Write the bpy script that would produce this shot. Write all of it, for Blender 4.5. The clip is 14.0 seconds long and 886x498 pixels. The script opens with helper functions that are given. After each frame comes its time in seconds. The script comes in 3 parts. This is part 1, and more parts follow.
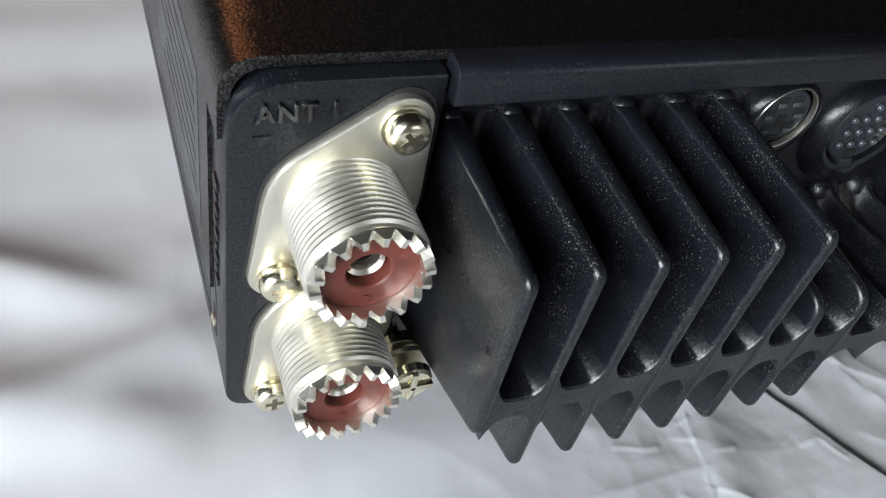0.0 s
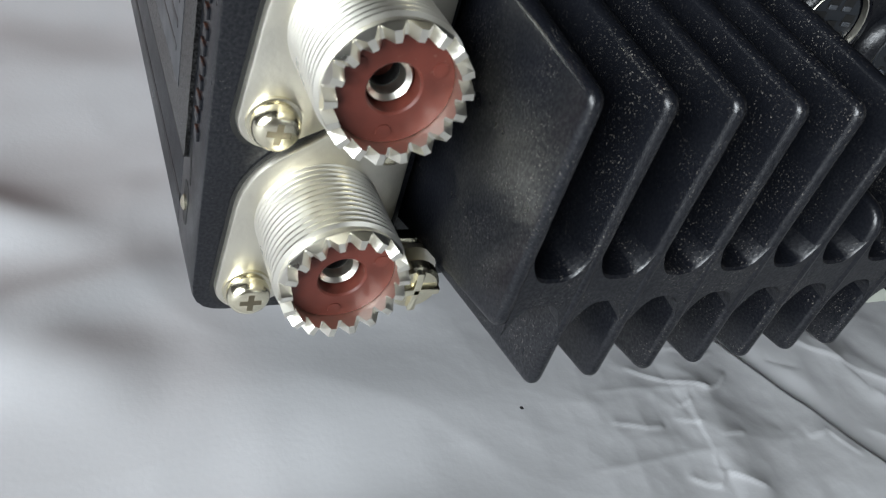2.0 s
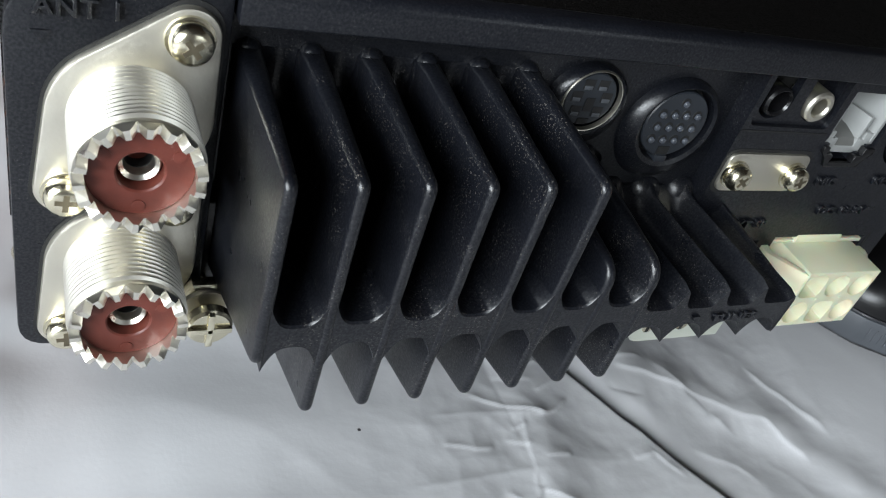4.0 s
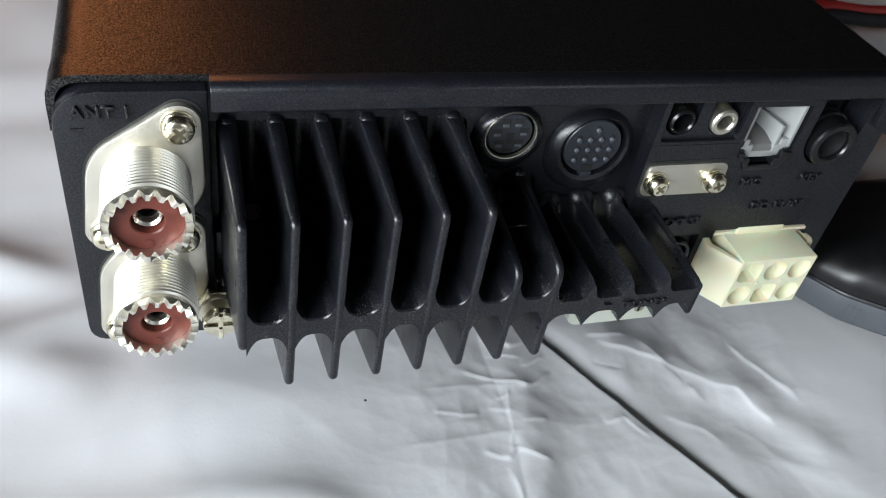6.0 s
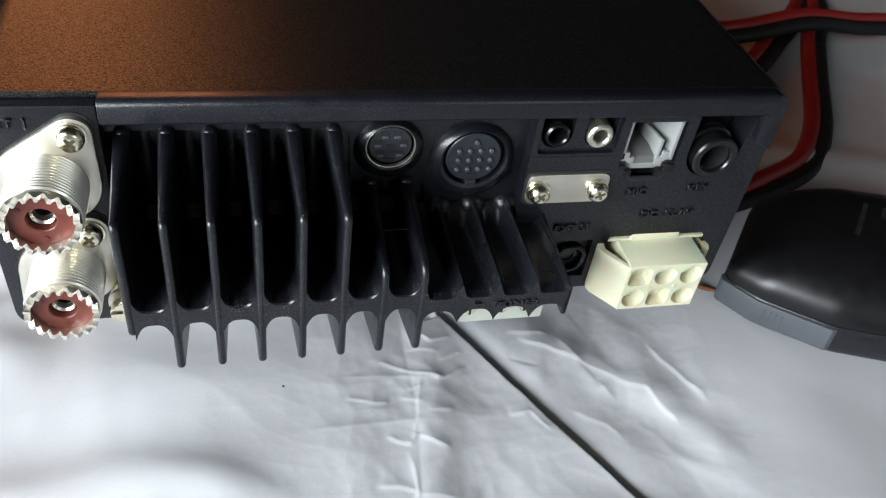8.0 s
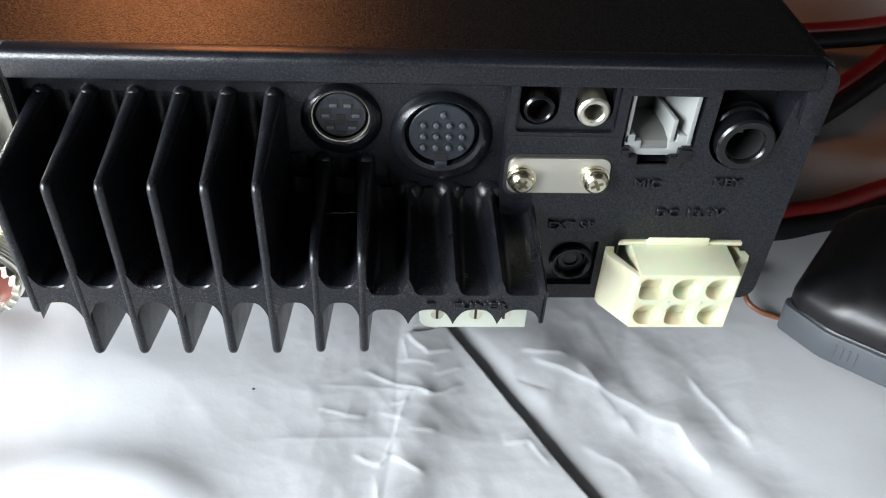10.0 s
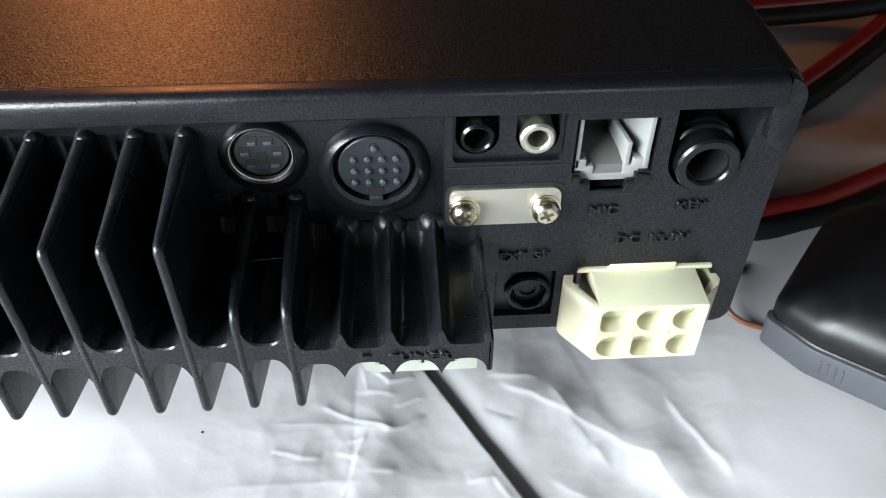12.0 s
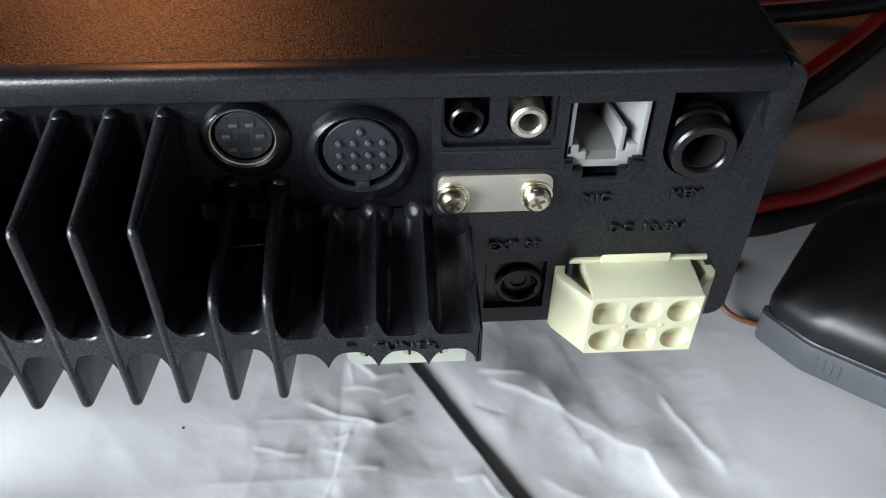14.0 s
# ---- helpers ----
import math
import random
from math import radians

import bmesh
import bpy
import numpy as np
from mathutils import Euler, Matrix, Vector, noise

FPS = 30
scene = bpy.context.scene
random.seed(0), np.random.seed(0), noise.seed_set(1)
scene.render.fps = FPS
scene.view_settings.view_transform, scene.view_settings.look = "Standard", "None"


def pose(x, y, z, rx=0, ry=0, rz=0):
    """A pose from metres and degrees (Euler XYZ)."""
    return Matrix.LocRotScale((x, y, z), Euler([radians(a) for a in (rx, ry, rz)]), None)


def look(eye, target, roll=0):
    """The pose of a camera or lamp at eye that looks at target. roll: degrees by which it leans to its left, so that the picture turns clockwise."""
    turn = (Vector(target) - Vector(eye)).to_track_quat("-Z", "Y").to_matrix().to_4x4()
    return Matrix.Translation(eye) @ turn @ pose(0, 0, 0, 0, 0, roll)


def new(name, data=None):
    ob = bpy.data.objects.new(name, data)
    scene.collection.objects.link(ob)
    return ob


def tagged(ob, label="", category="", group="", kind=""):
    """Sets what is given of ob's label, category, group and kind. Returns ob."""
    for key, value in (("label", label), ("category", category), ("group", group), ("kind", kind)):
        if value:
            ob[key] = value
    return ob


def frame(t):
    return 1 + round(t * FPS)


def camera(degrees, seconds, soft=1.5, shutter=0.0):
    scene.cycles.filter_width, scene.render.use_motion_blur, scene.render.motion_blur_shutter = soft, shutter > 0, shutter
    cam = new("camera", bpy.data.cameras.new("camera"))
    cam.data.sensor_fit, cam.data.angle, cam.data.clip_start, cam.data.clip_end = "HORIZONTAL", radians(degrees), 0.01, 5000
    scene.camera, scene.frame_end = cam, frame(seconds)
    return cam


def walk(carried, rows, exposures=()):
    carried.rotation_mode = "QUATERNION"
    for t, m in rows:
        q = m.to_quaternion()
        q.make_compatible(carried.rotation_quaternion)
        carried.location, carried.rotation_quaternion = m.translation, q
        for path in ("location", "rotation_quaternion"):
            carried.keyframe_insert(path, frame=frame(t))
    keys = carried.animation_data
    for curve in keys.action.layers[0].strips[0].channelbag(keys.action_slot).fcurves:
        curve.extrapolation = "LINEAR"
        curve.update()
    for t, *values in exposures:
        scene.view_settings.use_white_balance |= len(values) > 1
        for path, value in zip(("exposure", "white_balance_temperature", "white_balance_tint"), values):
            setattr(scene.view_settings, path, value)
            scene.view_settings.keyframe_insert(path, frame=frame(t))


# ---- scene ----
LENS = 56.3
PATH = [
    (0, (-0.09503, -0.06767, 0.88577), (-0.05868, -0.00577, 0.81612), 14.7),
    (0.5, (-0.09529, -0.07058, 0.88442), (-0.05909, -0.00838, 0.81497), 14.5),
    (1, (-0.09331, -0.07099, 0.88087), (-0.05681, -0.00814, 0.81217), 14.1),
    (1.5, (-0.10077, -0.07906, 0.8661), (-0.06242, -0.01496, 0.7996), 16.3),
    (2, (-0.09882, -0.07108, 0.85645), (-0.05552, -0.00518, 0.79495), 19.4),
    (2.5, (-0.11028, -0.06721, 0.84532), (-0.06303, -0.00286, 0.78512), 22.2),
    (3, (-0.1046, -0.06696, 0.8537), (-0.0553, -0.00186, 0.79605), 23.2),
    (3.5, (-0.09077, -0.07924, 0.87098), (-0.04342, -0.01194, 0.81413), 22.0),
    (4, (-0.08017, -0.08908, 0.8777), (-0.03662, -0.02203, 0.8176), 19.8),
    (4.2, (-0.07582, -0.09054, 0.87907), (-0.03536, -0.02346, 0.81735), 18.2),
    (6.3, (-0.06169, -0.12397, 0.91540), (-0.03264, -0.05381, 0.85006), 11.0),
    (6.5, (-0.05861, -0.1273, 0.91864), (-0.03021, -0.0571, 0.85334), 10.8),
    (7, (-0.05225, -0.13403, 0.923), (-0.0251, -0.06313, 0.85795), 10.2),
    (7.5, (-0.03856, -0.13673, 0.92621), (-0.01416, -0.06583, 0.86006), 9.3),
    (7.7, (-0.03812, -0.13696, 0.92602), (-0.01356, -0.06601, 0.85964), 9.6),
    (9.8, (0.00628, -0.12759, 0.90857), (0.01197, -0.05289, 0.84219), 2.6),
    (10, (0.00591, -0.1276, 0.90511), (0.01161, -0.0518, 0.84011), 3.1),
    (10.5, (0.00928, -0.12108, 0.88225), (0.01508, -0.04158, 0.8219), 6.5),
    (11, (0.01489, -0.11242, 0.88915), (0.02154, -0.03392, 0.82755), 4.6),
    (11.5, (0.02085, -0.10795, 0.90988), (0.02605, -0.03275, 0.84413), -0.5),
    (12, (0.01932, -0.11012, 0.90684), (0.02372, -0.03692, 0.83889), 0.2),
    (12.5, (0.02044, -0.10858, 0.90578), (0.02484, -0.03573, 0.83738), -0.1),
    (13, (0.02026, -0.10905, 0.90609), (0.02481, -0.03625, 0.83769), 0.0),
    (13.5, (0.02017, -0.10933, 0.90432), (0.02497, -0.03638, 0.83612), 0.5),
    (14, (0.02014, -0.10899, 0.90161), (0.02549, -0.03534, 0.83416), 1.0),
]
cam = camera(LENS, 14.0, soft=1.1)
cam.data.dof.use_dof, cam.data.dof.focus_distance, cam.data.dof.aperture_fstop = True, 0.128, 90.0
STOPS = [(0.0, -0.56), (1.5, -0.75), (2.5, -0.98), (3.5, -0.82), (4.0, -0.66), (6.5, -0.43), (7.5, -0.36), (9.8, 0.08), (10.6, 0.1), (11.4, 0.42), (12.0, 0.3), (12.5, 0.29), (13.2, 0.22), (14.0, -0.16)]
walk(cam, [(t, look(eye, target, roll)) for t, eye, target, roll in PATH], STOPS)

# ---- world, window daylight and added lights ----
world = bpy.data.worlds.new("world")
scene.world = world
world.use_nodes = True
wt = world.node_tree
sky = wt.nodes.new("ShaderNodeTexSky")
sky.sky_type, sky.sun_disc = "NISHITA", False
sky.sun_elevation, sky.sun_rotation = radians(35), radians(250)
wt.links.new(sky.outputs["Color"], wt.nodes["Background"].inputs["Color"])
wt.nodes["Background"].inputs["Strength"].default_value = 0.1


def area(name, eye, target, sx, sy, power, color):
    la = bpy.data.lights.new(name, "AREA")
    la.shape, la.size, la.size_y, la.energy, la.color = "RECTANGLE", sx, sy, power, color
    ob = new(name, la)
    ob.matrix_world = look(eye, target)
    return ob


window = area("window_daylight", (-0.63, -0.36, 1.06), (-0.095, -0.01, 0.79), 0.62, 0.4, 26.0, (0.88, 0.95, 1.0))
# added warm source, itself unseen, for the orange glow mirrored in the top cover
area("warm_glow_light", (-0.27, 0.82, 1.23), (-0.05, 0.05, 0.8), 0.2, 0.25, 1.35, (1.0, 0.35, 0.12))

# added fill from the front right, no such window known, lifts the fin pockets
fill_light = area("added_fill_light", (1.0, -2.17, 1.35), (0.0, 0.0, 0.8), 1.0, 0.8, 7.0, (0.9, 0.96, 1.0))

# ---- materials ----


def material(name, color, rough=0.5, metal=0.0, grain=0.0, grain_scale=900.0, wear=0.15, wear_scale=60.0,
             dust=0.0, dust_scale=3300.0, dust_from=0.665, bump=0.0, spec=0.5, coat=0.0, sparkle=0.0, sub=0.0):
    m = bpy.data.materials.new(name)
    m.use_nodes = True
    nt = m.node_tree
    b = nt.nodes["Principled BSDF"]
    tc = nt.nodes.new("ShaderNodeTexCoord")

    def tex(scale, detail=3.0):
        n = nt.nodes.new("ShaderNodeTexNoise")
        n.inputs["Scale"].default_value, n.inputs["Detail"].default_value = scale, detail
        nt.links.new(tc.outputs["Object"], n.inputs["Vector"])
        return n

    def ramp(src, lo, hi, a, c):
        r = nt.nodes.new("ShaderNodeMapRange")
        r.inputs["From Min"].default_value, r.inputs["From Max"].default_value = lo, hi
        r.inputs["To Min"].default_value, r.inputs["To Max"].default_value = a, c
        nt.links.new(src, r.inputs["Value"])
        return r.outputs["Result"]

    big = tex(wear_scale)
    hsv = nt.nodes.new("ShaderNodeHueSaturation")
    hsv.inputs["Color"].default_value = (*color, 1)
    nt.links.new(ramp(big.outputs["Fac"], 0.3, 0.7, 1 - wear, 1 + wear), hsv.inputs["Value"])
    last = hsv.outputs["Color"]
    if dust:
        d = tex(dust_scale, 2.0)
        mix = nt.nodes.new("ShaderNodeMix")
        mix.data_type = "RGBA"
        mix.inputs["B"].default_value = (0.36, 0.33, 0.29, 1)
        patch = nt.nodes.new("ShaderNodeMath")
        patch.operation = "MULTIPLY"
        nt.links.new(ramp(d.outputs["Fac"], dust_from, dust_from + 0.045, 0.0, dust), patch.inputs[0])
        nt.links.new(ramp(tex(130.0).outputs["Fac"], 0.42, 0.68, 0.05, 1.0), patch.inputs[1])
        nt.links.new(patch.outputs[0], mix.inputs["Factor"])
        nt.links.new(last, mix.inputs["A"])
        last = mix.outputs["Result"]
    nt.links.new(last, b.inputs["Base Color"])
    nt.links.new(ramp(tex(wear_scale * 4).outputs["Fac"], 0.3, 0.7, rough * 0.85, min(1, rough * 1.15)), b.inputs["Roughness"])
    b.inputs["Metallic"].default_value = metal
    b.inputs["Specular IOR Level"].default_value = spec
    b.inputs["Coat Weight"].default_value = coat
    if sparkle:
        nt.links.new(ramp(tex(grain_scale, 3.0).outputs["Fac"], 0.38, 0.7, max(0.0, spec - sparkle), spec + sparkle), b.inputs["Specular IOR Level"])
    if sub:
        b.inputs["Subsurface Weight"].default_value = sub
        b.inputs["Subsurface Scale"].default_value = 0.002
    if bump:
        g = tex(grain_scale, 2.0)
        bp = nt.nodes.new("ShaderNodeBump")
        bp.inputs["Strength"].default_value, bp.inputs["Distance"].default_value = bump, 0.0003
        nt.links.new(g.outputs["Fac"], bp.inputs["Height"])
        nt.links.new(bp.outputs["Normal"], b.inputs["Normal"])
    return m


CAST = material("black_cast_paint", (0.0046, 0.0052, 0.0073), 0.32, dust=0.4, dust_scale=4200, bump=0.12, grain_scale=2600, spec=0.47, sparkle=0.15)
FINS = material("dusty_black_cast_paint", (0.0046, 0.0052, 0.0073), 0.32, dust=0.45, dust_scale=4200, dust_from=0.64, bump=0.12, grain_scale=2600, spec=0.47, sparkle=0.15)
LIP = material("clean_black_cast_paint", (0.0046, 0.0052, 0.0073), 0.32, dust=0.06, dust_scale=2600, bump=0.12, grain_scale=2600, spec=0.47, sparkle=0.15)
COVER = material("black_textured_paint", (0.003, 0.003, 0.003), 0.3, wear=0.05, wear_scale=1100, dust=0.12, dust_scale=2200, grain_scale=3300, spec=0.8, sparkle=0.65, bump=0.36)
PLASTIC = material("black_plastic", (0.007, 0.007, 0.009), 0.38, dust=0.25, bump=0.1)
GLOSS = material("glossy_black_plastic", (0.004, 0.004, 0.0045), 0.24, spec=0.45)
DIN = material("slate_plastic", (0.014, 0.017, 0.022), 0.42, dust=0.2)
NICKEL = material("nickel_plate", (0.86, 0.83, 0.74), 0.32, 1.0, bump=0.08, grain_scale=700, wear=0.1)
FLANGE = material("satin_nickel", (0.7, 0.67, 0.58), 0.4, 1.0, bump=0.1, grain_scale=1500, wear=0.1)
SCREWM = material("zinc_screw", (0.8, 0.75, 0.58), 0.22, 1.0, wear=0.12)
PHENOLIC = material("red_brown_phenolic", (0.105, 0.026, 0.018), 0.42, wear=0.25, wear_scale=300, dust=0.2, spec=0.3)
# zinc darkened for the shade in screw crosses; also a spring contact
DARKZINC = material("dark_zinc", (0.22, 0.19, 0.13), 0.28, 1.0)
# near-black that paints in the shade of holes, slots and gaps; also the crumb
DARK = material("dark_hole", (0.006, 0.006, 0.006), 0.6)
NYLON = material("cream_nylon", (0.6, 0.58, 0.42), 0.42, wear=0.05, sub=0.35)
WHITE = material("white_nylon", (0.42, 0.44, 0.38), 0.45, wear=0.06)
BOARD = material("pale_green_laminate", (0.22, 0.24, 0.12), 0.5)
JACKDARK = material("grey_plastic_floor", (0.085, 0.085, 0.08), 0.45)
JACKGREY = material("pale_grey_plastic", (0.21, 0.215, 0.21), 0.4, wear=0.06)
PINS = material("glossy_slate_plastic", (0.05, 0.056, 0.068), 0.25, spec=0.7)
SHELL = material("satin_black_plastic", (0.0045, 0.0045, 0.005), 0.36, spec=0.4, bump=0.04, grain_scale=3000)
PTT = material("grey_plastic", (0.055, 0.06, 0.068), 0.45, wear=0.08)
COPPER = material("brown_wire", (0.16, 0.06, 0.03), 0.4)
RED = material("red_pvc", (0.22, 0.01, 0.009), 0.4, wear=0.12)
BLACKPVC = material("black_pvc", (0.01, 0.01, 0.011), 0.55, spec=0.2)
LABEL = material("printed_label", (0.03, 0.032, 0.036), 0.4)
SHEET = material("white_sheet", (0.4, 0.4, 0.41), 0.66, wear=0.05, wear_scale=9, bump=0.08, grain_scale=1100)
# unseen walls: the pale one bounces light, the dark one keeps reflections black
WALL = material("bounce_wall_paint", (0.8, 0.79, 0.77), 0.8, wear=0.05, wear_scale=3)
DARKWALL = material("dark_wall", (0.018, 0.014, 0.011), 0.6, wear=0.3, wear_scale=8)
WOOD = material("brown_wood", (0.06, 0.035, 0.02), 0.5, wear=0.3, wear_scale=8)

# ---- builders (centimetres; the set's own origin is on the table under the rear panel) ----
CM = 0.01
BASE = Vector((-0.087, 0.0, 0.794))


def place(p):
    return BASE + CM * Vector(p)


def thing(name, p, label, category, group="", kind=""):
    ob = new(name)
    ob.empty_display_size = 0.01
    ob.location = place(p)
    ob["cm"] = list(p)
    return tagged(ob, label, category, group, kind)


def mesh_of(name, bm, mat, smooth=True):
    bmesh.ops.recalc_face_normals(bm, faces=bm.faces)
    me = bpy.data.meshes.new(name)
    bmesh.ops.scale(bm, vec=(CM, CM, CM), verts=bm.verts)
    if smooth:
        for f in bm.faces:
            f.smooth = True
        for e in bm.edges:
            if len(e.link_faces) == 2 and e.calc_face_angle(0) > radians(35):
                e.smooth = False
    bm.to_mesh(me)
    bm.free()
    me.materials.append(mat)
    return me


def part(name, bm, mat, parent, label="", at=(0, 0, 0), smooth=True):
    """Links a bmesh, drawn in the thing's centimetres, as one mesh under a thing or part."""
    me = bm if isinstance(bm, bpy.types.Mesh) else mesh_of(name, bm, mat, smooth)
    ob = new(name, me)
    ob.parent = parent
    ob.location = CM * Vector(at)
    if label:
        tagged(ob, label)
    return ob


def quiet(bm, width, angle=40, segs=2):
    es = [e for e in bm.edges if len(e.link_faces) == 2 and e.calc_face_angle(0) > radians(angle)]
    if es:
        bmesh.ops.bevel(bm, geom=es, offset=width, segments=segs, profile=0.5, affect="EDGES", clamp_overlap=True)


def box(x0, x1, y0, y1, z0, z1, r=0.03, bm=None, segs=2):
    b = bmesh.new()
    bmesh.ops.create_cube(b, size=1)
    for v in b.verts:
        v.co = Vector((x0 if v.co.x < 0 else x1, y0 if v.co.y < 0 else y1, z0 if v.co.z < 0 else z1))
    if r:
        quiet(b, r, segs=segs)
    return merge(bm, b)


def merge(bm, b):
    if bm is None:
        return b
    me = bpy.data.meshes.new("tmp")
    b.to_mesh(me)
    b.free()
    bm.from_mesh(me)
    bpy.data.meshes.remove(me)
    return bm


def rounded(pts, r, n=5):
    """A polygon with rounded corners; r is one radius or one for each corner."""
    out = []
    rs = r if isinstance(r, (list, tuple)) else [r] * len(pts)
    for i, p in enumerate(pts):
        p = Vector(p)
        if rs[i] <= 0:
            out.append(tuple(p))
            continue
        a, c = Vector(pts[i - 1]) - p, Vector(pts[(i + 1) % len(pts)]) - p
        ang = a.angle(c)
        d = min(rs[i] / math.tan(ang / 2), a.length * 0.49, c.length * 0.49)
        p0, p1 = p + a.normalized() * d, p + c.normalized() * d
        for k in range(n + 1):
            s = k / n
            out.append(tuple(p0 * (1 - s) ** 2 + p * 2 * s * (1 - s) + p1 * s * s))
    return out


def prism(pts, axis, a, b, r=0.0, bm=None, segs=2):
    """Extrudes a polygon along an axis from a to b: (x, z) along y, (y, z) along x, (x, y) along z."""
    m = bmesh.new()

    def co(p, h):
        return {"y": (p[0], h, p[1]), "x": (h, p[0], p[1]), "z": (p[0], p[1], h)}[axis]

    lo = [m.verts.new(co(p, a)) for p in pts]
    hi = [m.verts.new(co(p, b)) for p in pts]
    m.faces.new(lo)
    m.faces.new(hi[::-1])
    for i in range(len(pts)):
        j = (i + 1) % len(pts)
        m.faces.new((lo[i], hi[i], hi[j], lo[j]))
    bmesh.ops.recalc_face_normals(m, faces=m.faces)
    if r:
        quiet(m, r, 50, segs)
    return merge(bm, m)


def lathe(profile, n=32, c=(0, 0, 0), axis="y", bm=None, closed=False):
    """Turns (radius, height) pairs round an axis that points along -y, x or z."""
    m = bmesh.new()
    rings = []
    for r, h in profile:
        ring = []
        for k in range(n):
            a = 2 * math.pi * k / n
            u, w = r * math.cos(a), r * math.sin(a)
            p = {"y": (u, h, w), "x": (h, u, w), "z": (u, w, h)}[axis]
            ring.append(m.verts.new(Vector(p) + Vector(c)))
        rings.append(ring)
    for r0, r1 in zip(rings, rings[1:]):
        for k in range(n):
            m.faces.new((r0[k], r0[(k + 1) % n], r1[(k + 1) % n], r1[k]))
    if not closed:
        m.faces.new(rings[0])
        m.faces.new(rings[-1])
    return merge(bm, m)


def hull2(circles, n=48):
    """The convex outline round circles (x, z, r)."""
    pts = sorted({(round(x + r * math.cos(2 * math.pi * k / n), 5), round(z + r * math.sin(2 * math.pi * k / n), 5))
                  for x, z, r in circles for k in range(n)})

    def half(seq):
        out = []
        for p in seq:
            while len(out) > 1 and (out[-1][0] - out[-2][0]) * (p[1] - out[-2][1]) - (out[-1][1] - out[-2][1]) * (p[0] - out[-2][0]) <= 0:
                out.pop()
            out.append(p)
        return out[:-1]
    return half(pts) + half(pts[::-1])


def lettering(text, x, y, z, size, mat, parent, depth=0.03, name="lettering", wide=1.0):
    cu = bpy.data.curves.new(name, "FONT")
    cu.body, cu.size, cu.extrude, cu.bevel_depth = text, size, depth, 0.006
    cu.space_character = 1.1
    ob = bpy.data.objects.new(name, cu)
    me = bpy.data.meshes.new_from_object(ob)
    bpy.data.objects.remove(ob)
    me.transform(Matrix.Scale(CM, 4) @ Matrix.Rotation(radians(90), 4, "X") @ Matrix.Diagonal((wide, 1, 1, 1)))
    me.materials.clear()
    me.materials.append(mat)
    ob = new(name, me)
    ob.parent, ob.location = parent, CM * Vector((x, y, z))
    return tagged(ob, "raised black lettering")


def tube(points, radius, n=12, bm=None):
    """A round cable along a smooth line through points."""
    m = bmesh.new()
    P = [Vector(p) for p in points]
    line = []
    for i in range(len(P) - 1):
        p0, p1, p2, p3 = P[max(i - 1, 0)], P[i], P[i + 1], P[min(i + 2, len(P) - 1)]
        for k in range(10):
            t = k / 10
            line.append(0.5 * ((2 * p1) + (p2 - p0) * t + (2 * p0 - 5 * p1 + 4 * p2 - p3) * t * t + (3 * p1 - p0 - 3 * p2 + p3) * t ** 3))
    line.append(P[-1])
    rings = []
    for i, p in enumerate(line):
        d = (line[min(i + 1, len(line) - 1)] - line[max(i - 1, 0)]).normalized()
        s = d.cross(Vector((0, 0, 1)))
        s = s.normalized() if s.length > 0.01 else Vector((1, 0, 0))
        u = s.cross(d)
        rings.append([m.verts.new(p + radius * (math.cos(a) * s + math.sin(a) * u)) for a in [2 * math.pi * k / n for k in range(n)]])
    for r0, r1 in zip(rings, rings[1:]):
        for k in range(n):
            m.faces.new((r0[k], r0[(k + 1) % n], r1[(k + 1) % n], r1[k]))
    m.faces.new(rings[0])
    m.faces.new(rings[-1][::-1])
    return merge(bm, m)


def cross_screw(parent, x, y, z, r, mat=None, name="screw", label="bright cross-head screw"):
    """Pan head with washer, facing -y; y is the seat."""
    mat = mat or SCREWM
    b = lathe([(r * 1.15, 0.0), (r * 1.15, -0.05), (r * 0.95, -0.06), (r * 0.98, -0.09), (r * 1.02, -0.1), (r * 1.0, -0.17),
               (r * 0.9, -0.23), (r * 0.66, -0.27)], 24, bm=None)
    s = part(name, b, mat, parent, label, (x, y, z))
    c = bmesh.new()
    a = r * 0.14
    pts = [(a, a), (a, 3.6 * a), (-a, 3.6 * a), (-a, a), (-3.6 * a, a), (-3.6 * a, -a), (-a, -a), (-a, -3.6 * a), (a, -3.6 * a), (a, -a), (3.6 * a, -a), (3.6 * a, a)]
    rot = Matrix.Rotation(0.5 + x * 3, 2)
    # the cross is not cut in: darker metal level with the head shades it
    c = prism([tuple(rot @ Vector(p)) for p in pts], "y", -0.272, -0.25)
    part("cross_shade", c, DARKZINC, s)
    return s


# ---- an added, unseen room (closed round the table) to bounce and dim the light ----
def slab(name, x0, x1, y0, y1, z0, z1, mat, label=""):
    b = bmesh.new()
    bmesh.ops.create_cube(b, size=1)
    for v in b.verts:
        v.co = Vector((x0 if v.co.x < 0 else x1, y0 if v.co.y < 0 else y1, z0 if v.co.z < 0 else z1)) / CM
    ob = new(name, mesh_of(name, b, mat, False))
    return tagged(ob, label or "added unseen light-bouncing " + name.split("_")[0], name.split("_")[0], kind="structure")


slab("floor", -0.8, 2.2, -2.2, 2.2, -0.1, 0.0, WOOD, "added unseen brown floor under the table")
slab("ceiling", -0.8, 2.2, -2.2, 2.2, 2.5, 2.6, WOOD, "added unseen brown ceiling, dim so that the cover reflects little")
slab("wall_north", -0.8, 2.2, 2.2, 2.3, 0, 2.5, DARKWALL, "added unseen dark wall that keeps reflections black")
# the gap in the south wall lets the added fill in
slab("wall_south", -0.8, 0.5, -2.3, -2.2, 0, 2.5, WALL)
slab("wall_south", 1.5, 2.2, -2.3, -2.2, 0, 2.5, WALL)
